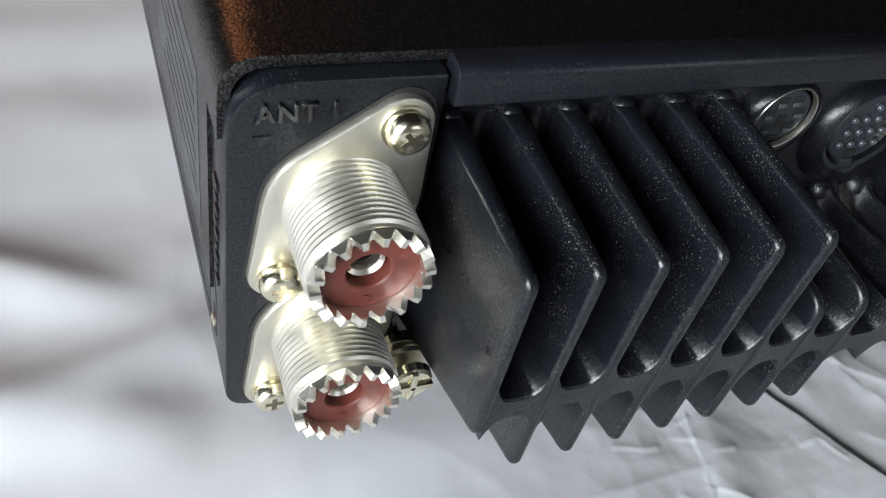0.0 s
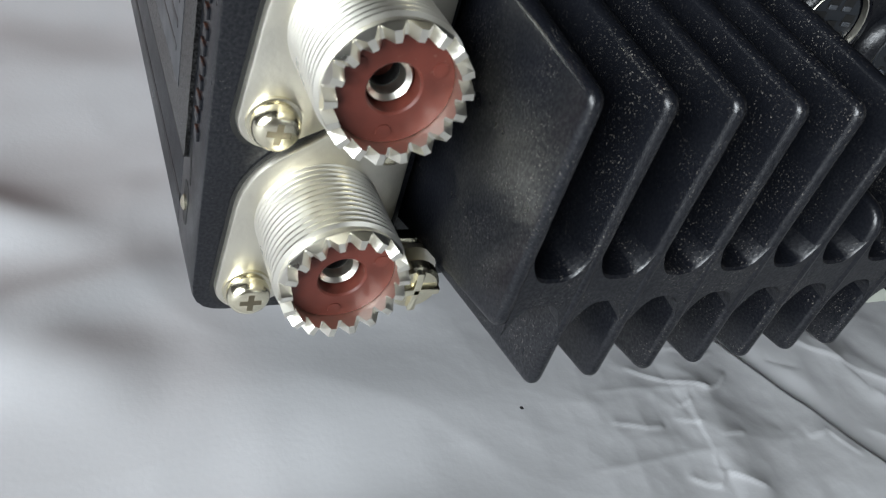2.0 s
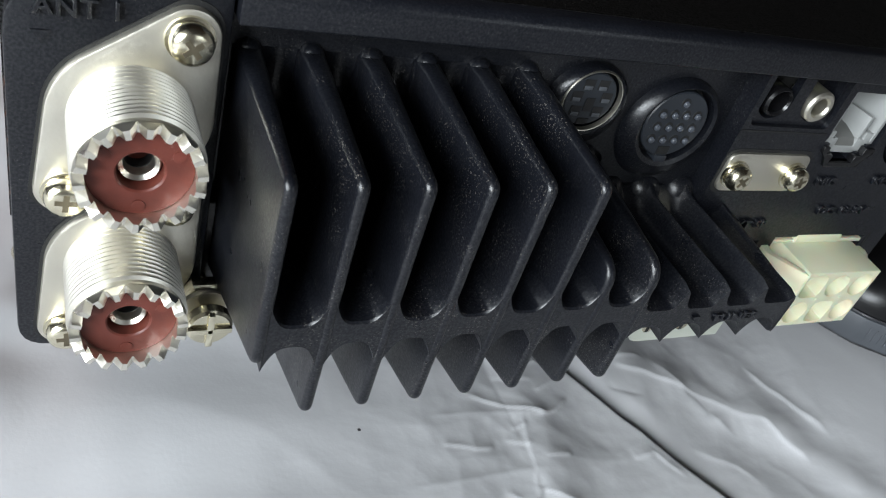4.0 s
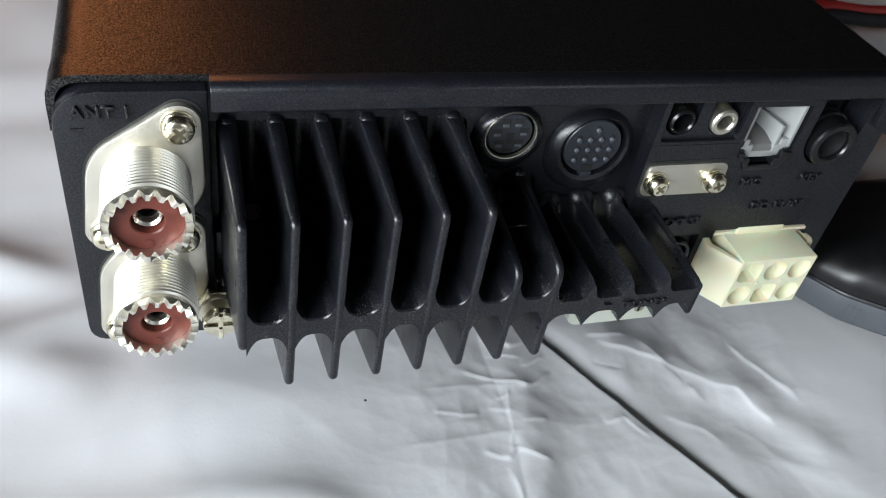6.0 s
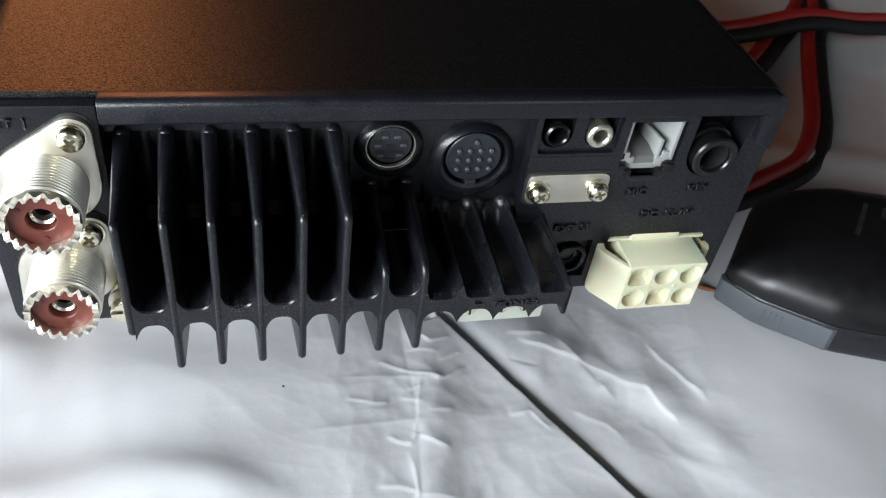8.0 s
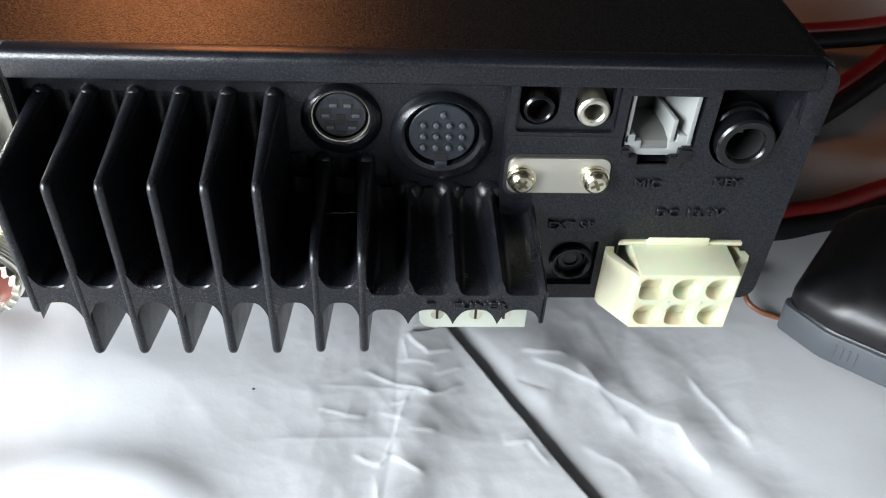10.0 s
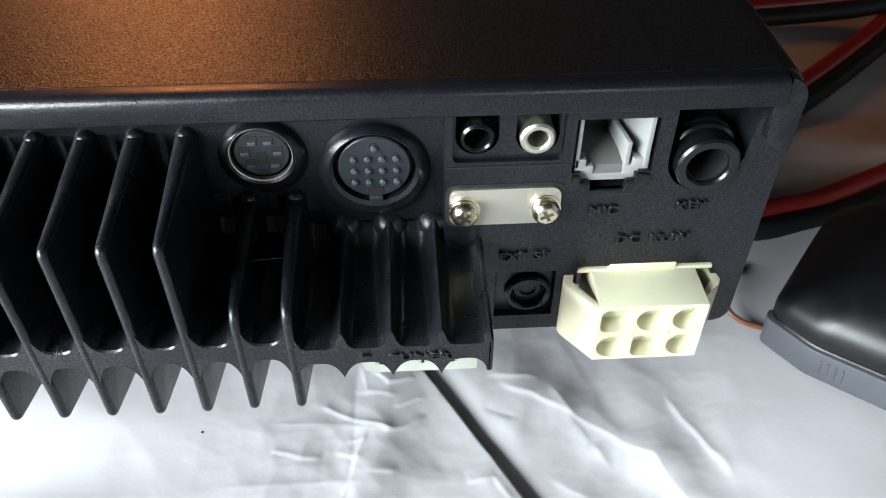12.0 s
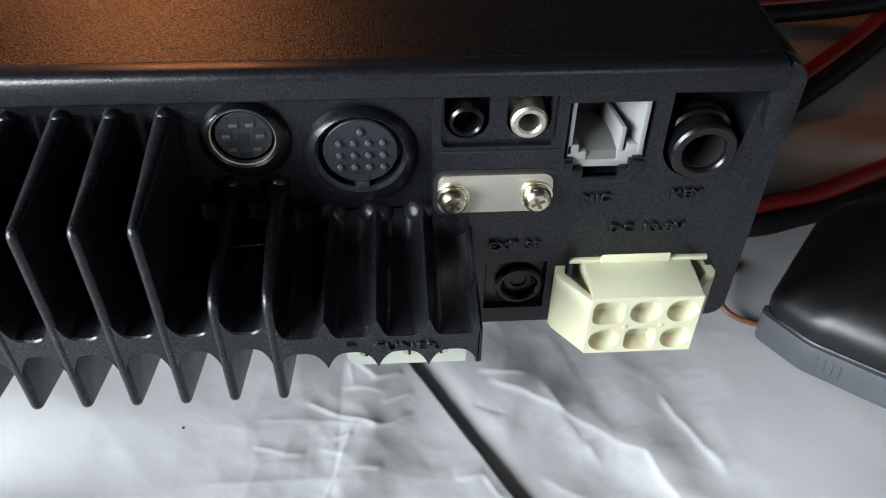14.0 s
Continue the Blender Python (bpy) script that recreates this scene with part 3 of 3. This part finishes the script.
def web(i):
    """The shelf between two tall fins: a rounded trough above, a rounded arch below."""
    x0, x1 = FX + PITCH * i + THICK * 0.3, FX + PITCH * (i + 1) - THICK * 0.3
    top, low, dt, dl = 1.15, 0.79, 0.36, 0.42
    n = 20
    sections = []
    for y, grow in ((FRONT + 0.02, -0.03), (FRONT + 0.05, 0.0), (-1.0, 0.02), (0.0, 0.06), (0.35, 0.16), (0.52, 0.4)):
        up = [(x0 + (x1 - x0) * k / n, y, top + grow + dt * abs(2 * k / n - 1) ** 3.4) for k in range(n + 1)]
        dn = [(x0 + (x1 - x0) * k / n, y, low - dl * abs(2 * k / n - 1) ** 3.2) for k in range(n, -1, -1)]
        sections.append(up + dn)
    part("web", loft(sections), FINS, sink)
    # concave back of the pocket, from fin to fin
    head = 3.5 if i < 5 else 2.1
    xm, hw = (x0 + x1) / 2, (x1 - x0) / 2
    back = [(xm + hw * math.sin(a), 0.58 - 0.42 * (1 - math.cos(a))) for a in [math.pi / 2 * (k / 6 - 1) for k in range(13)]]
    part("pocket_back", prism(back + [(x1, 0.62), (x0, 0.62)], "z", top, head), FINS, sink)


def flute(i):
    """A shallow scoop between two low ridges, which fatten and swell to knuckles at the panel."""
    x0, x1 = FX + PITCH * i, FX + PITCH * (i + 1)
    last = i == 10
    n, sections = 28, []
    for k in range(17):
        y = FRONT + 0.02 + (0.46 - FRONT) * k / 16
        s = k / 16
        p = 3.6 - 2.0 * s
        end = smooth(0.84, 1.0, s)
        soft = -0.05 * (1 - smooth(0.0, 0.05, s))
        up, dn = [], []
        for m in range(n + 1):
            u = 2 * m / n - 1
            ridge = 0.37 * (0.5 - 0.5 * math.cos(math.pi * abs(u) ** p))
            if last and u > 0:
                ridge *= 0.3
            if i == 7 and u < 0:
                ridge *= 1.5
            up.append((x0 + (x1 - x0) * m / n, y, 1.02 + soft + ridge + end * (0.34 - 0.2 * abs(u) ** 2)))
        for m in range(n, -1, -1):
            u = 2 * m / n - 1
            dn.append((x0 + (x1 - x0) * m / n, y, 0.62 - 0.38 * abs(u) ** 3.2))
        sections.append(up + dn)
    part("flute", loft(sections), FINS, sink)


for i in range(7):
    web(i)
for i in range(7, 11):
    flute(i)
for i in (8, 9, 10):  # knuckles where the ridges run into the panel
    part("fin_head", lathe([(0.02, 1.57), (0.12, 1.555), (0.22, 1.51), (0.3, 1.42), (0.35, 1.3), (0.36, 1.1)], 24, (FX + PITCH * i, 0.56, 0), "z"), FINS, sink)
part("end_wall", prism(rounded([(FRONT + 0.02, 0.22), (0.5, 0.1), (0.5, 1.3), (FRONT + 0.02, 1.06)], [0.1, 0, 0.1, 0.08]), "x", FX + PITCH * 11 - 0.05, FX + PITCH * 11 + 0.05, 0.03), FINS, sink)
lettering("TUNER", 10.27, FRONT - 0.005, 0.69, 0.2, CAST, radio, 0.02, wide=1.5)
part("mark", prism([(9.85, 0.82), (10.0, 0.82), (9.925, 0.71)], "y", FRONT - 0.03, FRONT + 0.03), CAST, radio)

# ---- sockets on the panel ----


def sagged(profile, n, closed):
    """A round collar whose skirt spreads further below than above."""
    b = lathe(profile, n, closed=closed)
    core, rim = min(p[0] for p in profile), max(p[0] for p in profile)
    for v in b.verts:
        k = (math.hypot(v.co.x, v.co.z) - core) / (rim - core)
        v.co.z -= 0.17 * max(0.0, k) ** 1.2
    return b


# six-pin round socket
d6 = part("mini_din_socket", sagged([(0.76, 0.48), (0.72, 0.36), (0.64, 0.27), (0.57, 0.24), (0.54, 0.27), (0.54, 0.58)], 40, closed=True), CAST, radio, "round black six-pin socket with a bright ring", (D6[0], 0, D6[1]))
part("metal_ring", lathe([(0.545, 0.36), (0.54, 0.27), (0.525, 0.245), (0.51, 0.25), (0.505, 0.34)], 40, closed=True), FLANGE, d6)
part("core", lathe([(0.455, 0.58), (0.455, 0.33), (0.435, 0.31)], 32), DIN, d6)
for dx, dz in ((-0.13, 0.26), (0.13, 0.26), (-0.27, 0.05), (0.27, 0.05), (-0.2, -0.2), (0.2, -0.2)):
    part("pin_hole", box(dx - 0.095, dx + 0.095, 0.302, 0.5, dz - 0.085, dz + 0.085, 0), DARK, d6)
    part("pin_bar", box(dx - 0.07, dx + 0.07, 0.285, 0.46, dz - 0.085, dz - 0.02, 0.01), PTT, d6)
part("key_slot", box(-0.08, 0.08, 0.298, 0.5, -0.2, 0.03, 0), DARK, d6)
part("key_slot", box(-0.1, 0.1, 0.295, 0.5, -0.42, -0.33, 0), DARK, d6)
# thirteen-pin round socket
d13 = part("din_socket", sagged([(0.98, 0.48), (0.95, 0.38), (0.86, 0.28), (0.76, 0.23), (0.7, 0.26), (0.7, 0.58)], 48, closed=True), CAST, radio, "round black thirteen-pin socket", (D13[0], 0, D13[1]))
part("gap_ring", lathe([(0.7, 0.58), (0.7, 0.56), (0.6, 0.56)], 40), DARK, d13)
part("core", lathe([(0.62, 0.58), (0.62, 0.32), (0.6, 0.3)], 40), DIN, d13)
pins = [(0, 0.42)] + [(-0.36 + 0.24 * k, z) for z in (0.2, -0.04, -0.28) for k in range(4)]
for dx, dz in pins:
    part("pin_hole", lathe([(0.085, 0.292), (0.09, 0.305)], 16, (dx, 0, dz)), DARK, d13)
    part("pin", lathe([(0.062, 0.3), (0.062, 0.27), (0.05, 0.25), (0.025, 0.24)], 12, (dx + 0.01, 0, dz - 0.02)), PINS, d13)
part("key_slot", box(-0.12, 0.12, 0.285, 0.5, -0.6, -0.42, 0), DARK, d13)
part("key_block", box(-0.12, 0.12, 0.24, 0.5, -0.72, -0.58, 0.02), DIN, d13)


def jack(x, z, r, mat, bore, y0, y1, label):
    j = part("jack_socket", lathe([(r, y0), (r, y1 + 0.04), (r - 0.04, y1), (bore + 0.03, y1), (bore, y1 + 0.04), (bore, y0 - 0.05)], 36, closed=True), mat, radio, label, (x, 0, z))
    part("bore", lathe([(bore, y0 - 0.06), (bore, y0 - 0.02)], 24), DARK, j)
    return j


notches = [[(x - 0.36, 4.2)] + ring(x, z, 0.36, 180, 360, 18) + [(x + 0.36, 4.2)] for x, z in ((11.86, 3.42), (12.86, 3.4))]
part("jack_recess", holed([(11.46, 2.96), (13.29, 2.96), (13.29, 4.24), (11.46, 4.24)], notches, 0.14, 0.3), CAST, radio)
part("jack_bed", box(11.46, 13.29, 0.6, 0.75, 2.96, 4.24, 0), DARK, radio)
jack(11.86, 3.4, 0.28, GLOSS, 0.2, 0.6, 0.06, "black jack socket")
jack(12.86, 3.36, 0.3, FLANGE, 0.17, 0.6, 0.06, "jack socket with a bright collar")
key = jack(15.78, 2.8, 0.55, GLOSS, 0.36, 0.95, -0.1, "large glossy black key jack")
part("thread", lathe([(0.56, 0.9), (0.56, 0.62), (0.6, 0.58), (0.6, 0.52), (0.56, 0.48), (0.56, 0.42), (0.6, 0.38), (0.6, 0.32), (0.55, 0.28)], 36, closed=True), GLOSS, key)
# black sleeve put in so that the key jack's bore stays in shade
part("bore_shade", lathe([(0.358, 0.88), (0.358, 0.02), (0.34, 0.02), (0.34, 0.88)], 30, closed=True), DARK, key)
part("spring_contact", box(-0.05, 0.16, 0.5, 0.56, -0.1, -0.04, 0.02), DARKZINC, key)
part("key_back", box(14.98, 16.6, 1.0, 1.08, 2.1, 4.3, 0), DARK, radio)
part("ext_floor", box(12.32, 13.43, 0.2, 0.75, -0.83, 0.33, 0.02), PLASTIC, radio)
jack(12.95, -0.24, 0.45, GLOSS, 0.33, 0.35, 0.0, "black external speaker jack")
part("inner_ring", lathe([(0.3, 0.32), (0.3, 0.2), (0.26, 0.16), (0.16, 0.16), (0.14, 0.2), (0.14, 0.32)], 30, closed=True), GLOSS, radio, at=(12.95, 0, -0.24))

# cover plate with two screws
# no recess is cut: a dark sheet gives the shaded outline round the plate
part("plate_gap_shade", prism(rounded([(11.33, 1.55), (13.42, 1.55), (13.42, 2.49), (11.33, 2.49)], 0.25), "y", 0.04, 0.3), DARK, radio)
cp = part("cover_plate", prism(rounded([(11.4, 1.62), (13.35, 1.62), (13.35, 2.42), (11.4, 2.42)], 0.22), "y", -0.02, 0.06, 0.02), FLANGE, radio, "small satin metal cover plate")
cross_screw(cp, 11.66, -0.02, 2.0, 0.24)
cross_screw(cp, 13.07, -0.02, 2.0, 0.24)

# modular microphone jack
X0, X1 = MIC[0] + 0.02, MIC[1] + 0.06
mj = part("modular_jack", prism([(0.14, 2.44), (1.1, 2.44), (1.1, 2.9), (0.5, 2.84), (0.2, 2.72), (0.14, 2.62)], "x", X0, X1), JACKDARK, radio, "pale grey modular microphone jack")
part("jack_void", box(X0, X1, 1.08, 1.14, 2.5, MIC[3], 0), DARK, mj)
part("jack_wall", prism([(X1 - 0.1, 0.1), (X1 - 0.02, 0.1), (X1 - 0.02, 1.08), (X1 - 0.42, 1.08)], "z", 2.7, MIC[3] + 0.02, 0.012), JACKGREY, mj)
part("jack_wall", box(X0, X0 + 0.07, 0.12, 1.08, 2.7, MIC[3], 0.012), JACKGREY, mj)
part("jack_rib", prism([(X1 - 0.42, 0.14), (X1 - 0.34, 0.14), (X1 - 0.48, 1.06), (X1 - 0.56, 1.06)], "z", 2.6, 3.2, 0.012), JACKGREY, mj)
part("jack_step", prism(rounded([(X0, 2.88), (X0 + 0.19, 2.88), (X0 + 0.19, 2.74), (X0 + 0.33, 2.74), (X0 + 0.33, 2.58), (X0 + 0.84, 2.58), (X0 + 0.84, 2.74), (X0 + 0.99, 2.74), (X0 + 0.99, 2.88), (X1, 2.88), (X1, 2.44), (X0, 2.44)], 0.015, 2), "y", 0.12, 0.34, 0.012), JACKGREY, mj)
for k in range(8):
    part("contact", box(X0 + 0.16 + 0.1 * k, X0 + 0.2 + 0.1 * k, 0.36, 0.7, 3.62, 3.72, 0), FLANGE, mj)
part("contact_block", box(X0 + 0.06, X0 + 1.0, 0.34, 0.8, 3.7, 3.78, 0.01), JACKGREY, mj)
part("jack_lip", prism([(X0 - 0.04, 2.62), (X0 + 0.1, 2.62), (X0 + 0.1, 2.46), (X0 + 0.28, 2.46), (X0 + 0.28, 2.3), (X0 + 0.88, 2.3), (X0 + 0.88, 2.46), (X0 + 1.04, 2.46), (X0 + 1.04, 2.62), (X1 + 0.02, 2.62), (X1 + 0.02, 2.5), (X1 - 0.1, 2.4), (X1 - 0.2, 2.2), (X0 + 0.2, 2.2), (X0 + 0.1, 2.4), (X0 - 0.04, 2.5)], "y", -0.02, 0.14, 0.012), GLOSS, mj)

lettering("MIC", 13.87, 0.05, 1.76, 0.26, CAST, radio, 0.06, wide=1.1)
lettering("KEY", 15.42, 0.05, 1.8, 0.26, CAST, radio, 0.06, wide=1.15)
lettering("DC 13.8V", 14.45, 0.05, 1.05, 0.26, CAST, radio, 0.06, wide=1.2)
lettering("EXT SP", 12.32, 0.05, 0.72, 0.26, CAST, radio, 0.06, wide=1.1)

# ---- power connector ----
MX0, MX1, MZ0, MZ1, MY = 14.12, 16.14, -1.17, 0.26, -0.9


def socket_cell(cx, cz, cw, ch, y, back, depth, square):
    """One pierced block of the connector's front."""
    m = bmesh.new()
    n = 24
    r = min(cw, ch) * 0.43
    rows = [[], [], [], []]
    for k in range(n):
        a = 2 * math.pi * k / n
        c, s = math.cos(a), math.sin(a)
        q = 1 / max(abs(c), abs(s))
        rr = r * (min(q, 1.22) if square else 1)
        rows[0].append(m.verts.new((cx + c * q * cw / 2, back, cz + s * q * ch / 2)))
        rows[1].append(m.verts.new((cx + c * q * cw / 2, y, cz + s * q * ch / 2)))
        rows[2].append(m.verts.new((cx + c * rr, y, cz + s * rr)))
        rows[3].append(m.verts.new((cx + c * rr * 0.9, y + depth, cz + s * rr * 0.9)))
    for r0, r1 in zip(rows, rows[1:]):
        for k in range(n):
            m.faces.new((r0[k], r0[(k + 1) % n], r1[(k + 1) % n], r1[k]))
    m.faces.new(rows[3])
    return m


dc = part("power_connector", box(MX0 + 0.002, MX1 - 0.002, -0.2, 0.74, MZ0 + 0.002, MZ1 - 0.002, 0.02), NYLON, radio, "cream nylon six-way power connector")
cw, ch = (MX1 - MX0) / 3, (MZ1 - MZ0) / 2
for i in range(3):
    for j in range(2):
        part("socket_cell", socket_cell(MX0 + cw * (i + 0.5), MZ0 + ch * (j + 0.5), cw, ch, MY, -0.19, 0.34, (i, j) in ((0, 1), (1, 0))), NYLON, dc)
part("top_skin", box(MX0 + 0.01, MX1 - 0.01, MY + 0.01, 0.5, MZ1 - 0.02, MZ1 + 0.015, 0.01), NYLON, dc)
part("latch_tab", box(14.44, 15.74, 0.02, 0.3, MZ1, 0.47, 0.04), NYLON, dc)
part("rear_flange", box(13.72, 16.46, 0.06, 0.26, 0.24, 0.33, 0.02), NYLON, dc)
part("latch_arm", prism([(13.86, 0.3), (13.62, 0.12), (13.56, -0.1), (13.6, -0.24), (14.1, -0.89), (14.16, -0.89), (14.16, -0.76), (13.74, -0.14), (13.8, 0.1), (13.92, 0.3)], "z", MZ0 + 0.02, 0.22, 0.015), NYLON, dc)
part("latch_arm", prism([(16.34, 0.3), (16.56, 0.1), (16.6, -0.1), (16.54, -0.24), (16.14, -0.62), (16.1, -0.5), (16.42, -0.12), (16.38, 0.1), (16.28, 0.3)], "z", MZ0 + 0.06, 0.12, 0.015), NYLON, dc)
for i in (1, 2):
    part("pip", lathe([(0.05, MY + 0.02), (0.05, MY - 0.012), (0.03, MY - 0.02)], 12, (MX0 + cw * i, 0, (MZ0 + MZ1) / 2)), NYLON, dc)

# ---- tuner connector under the shelf ----
tn = part("tuner_connector", prism(rounded([(9.75, -0.66), (11.85, -0.66), (11.85, 0.15), (9.75, 0.15)], [0.3, 0.02, 0.02, 0.3]), "y", -1.4, 0.3, 0.03), WHITE, radio, "white nylon tuner connector", (0, 0, 0))
for x in (10.1, 10.85, 11.4):
    part("terminal_hole", lathe([(0.13, -1.36), (0.13, -1.402)], 16, (x, 0, -0.3)), SCREWM, tn)
    part("terminal_slot", box(x - 0.025, x + 0.025, -1.41, -1.38, -0.42, -0.18, 0), DARK, tn)

# ---- hand microphone ----
hm = thing("hand_microphone", (18.85, 0.95, -3.82), "black hand microphone with grey side key, lying on the sheet", "microphone")
hm.rotation_euler = (0, radians(-3), radians(-42))
OUT = rounded([(-0.25, 0.35), (0.9, 0.0), (3.0, 0.05), (5.4, 0.9), (9.2, 3.0), (10.2, 6.0), (8.4, 8.0), (4.0, 6.9), (1.2, 5.8), (-0.4, 4.4)],
              [0.6, 1.6, 2.5, 3.0, 1.5, 1.5, 1.5, 2.5, 2.5, 2.0], 10)


def shell(levels):
    """A body whose outline shrinks or grows from level to level: (height, scale)."""
    cx, cy = 4.4, 3.6
    b = loft([[(cx + (x - cx) * k, cy + (y - cy) * k, z) for x, y in OUT] for z, k in levels])
    return b


part("back_shell", shell([(0.0, 0.9), (0.1, 0.95), (0.26, 0.985), (0.5, 1.0), (1.08, 1.0), (1.14, 0.99)]), PLASTIC, hm, "matt black lower shell")
part("seam", shell([(1.12, 0.975), (1.18, 0.975)]), DARK, hm)
part("front_shell", shell([(1.17, 0.985), (1.2, 1.0), (1.4, 1.0), (1.58, 0.992), (1.78, 0.965), (1.97, 0.92), (2.18, 0.85), (2.36, 0.75), (2.5, 0.6), (2.58, 0.4), (2.6, 0.15)]), SHELL, hm, "glossy black domed front shell")
key_top = [(-0.33, 0.62), (-0.3, 0.3), (0.88, -0.07), (3.0, -0.05), (3.12, 0.06), (3.0, 0.3), (0.9, 0.3), (0.0, 0.7)]
part("side_key", prism(rounded(key_top, [0.1, 0.25, 1.0, 0.08, 0.05, 0.05, 0.3, 0.1], 6), "z", 0.3, 1.1, 0.05), PTT, hm, "grey push-to-talk key")
for k in range(4):
    part("key_rib", box(1.15 + 0.16 * k, 1.2 + 0.16 * k, -0.085, 0.0, 0.5, 0.9, 0.01), PTT, hm)
for k in range(4):
    slot = prism(rounded([(2.6 + 0.55 * k, 2.7 + 0.2 * k), (2.74 + 0.55 * k, 2.7 + 0.2 * k), (2.74 + 0.55 * k, 4.5 + 0.1 * k), (2.6 + 0.55 * k, 4.5 + 0.1 * k)], 0.05), "z", 2.2, 2.585 + 0.005 * k)
    part("grille_slot", slot, DARK, hm)
wl = thing("wire_loop", (0, 0, 0), "thin brown wire loop beside the microphone", "wire")
part("wire", tube([(19.6, 4.4, -4.1), (18.9, 3.4, -3.86), (18.6, 2.75, -3.86), (18.9, 2.4, -4.0), (19.5, 2.2, -4.1)], 0.07, 8), COPPER, wl)

# ---- power cable ----
pc = thing("power_cable", (0, 0, 0), "red and black twin power cable looped on the sheet", "cable")
route = [(12.0, 11.0, -3.9), (18.5, 6.6, -3.86), (21.5, 6.5, -3.86), (24.0, 7.4, -3.86), (26.2, 8.6, -3.86), (28.2, 11.0, -3.86), (30.2, 14.5, -3.86), (32.0, 17.8, -3.7), (35.0, 22.5, -3.86), (37, 30, -3.86)]
part("red_core", tube(route, 0.34), RED, pc, "red insulated wire")
part("black_core", tube([(x + 0.35, y - 0.5, z - 0.12) for x, y, z in route], 0.34), BLACKPVC, pc, "black insulated wire")
pc2 = thing("power_cable", (0, 0, 0), "red and black twin power cable crossing the sheet", "cable")
route2 = [(15, 18.5, -3.9), (22.0, 18.4, -3.85), (28.0, 18.4, -3.5), (32.0, 18.8, -3.0), (36.0, 19.2, -3.4), (42, 21.0, -3.9), (50, 26, -3.9)]
part("red_core", tube(route2, 0.34), RED, pc2, "red insulated wire")
part("black_core", tube([(x + 0.1, y - 0.6, z - 0.15) for x, y, z in route2], 0.34), BLACKPVC, pc2, "black insulated wire")
pc3 = thing("power_cable", (0, 0, 0), "red and black twin power cable running behind the radio", "cable")
route3 = [(20.0, 9.5, -3.9), (24.5, 13.0, -3.86), (28.2, 16.2, -3.86), (30.5, 18.6, -4.05), (33.4, 21.4, -3.9), (38, 27, -3.9), (44, 33, -3.9)]
part("red_core", tube(route3, 0.34), RED, pc3, "red insulated wire")
part("black_core", tube([(x + 0.4, y - 0.4, z - 0.1) for x, y, z in route3], 0.34), BLACKPVC, pc3, "black insulated wire")

cord = thing("microphone_cord", (0, 0, 0), "black rubber microphone cord lying on the sheet", "cord")
part("cord", tube([(24.5, -5.6, -3.4), (23.2, -6.6, -3.8), (21.8, -6.2, -3.85), (21.2, -5.4, -3.85), (21.8, -4.9, -3.85), (24, -5.6, -3.85), (28, -7.5, -3.85)], 0.35), BLACKPVC, cord)
crumb = thing("crumb", (6.0, -0.1, -4.1), "tiny dark crumb on the sheet", "crumb")
part("crumb_body", lathe([(0.01, -0.06), (0.05, -0.03), (0.05, 0.02), (0.02, 0.05)], 8), DARK, crumb)

# small things on the connector end
part("panel_slot", box(16.56, 16.62, 0.04, 0.2, -0.15, 0.5, 0), DARK, radio)
for x in (11.86, 12.86):
    part("board_edge", box(x - 0.17, x + 0.17, 0.36, 0.58, 3.76, 3.84, 0.02), BOARD, radio, "pale edge of a circuit board")
part("panel_joint", box(11.33, 13.4, 0.035, 0.1, 2.84, 2.87, 0), DARK, radio)

# lint caught between the short fins
lint = thing("lint_fibre", (0, 0, 0), "tiny pale lint fibre caught between heatsink fins", "lint")
part("fibre", tube([(8.0, -0.72, 1.62), (8.16, -0.76, 1.68), (8.3, -0.7, 1.63), (8.45, -0.74, 1.68), (8.6, -0.7, 1.64)], 0.009, 6), JACKDARK, lint)
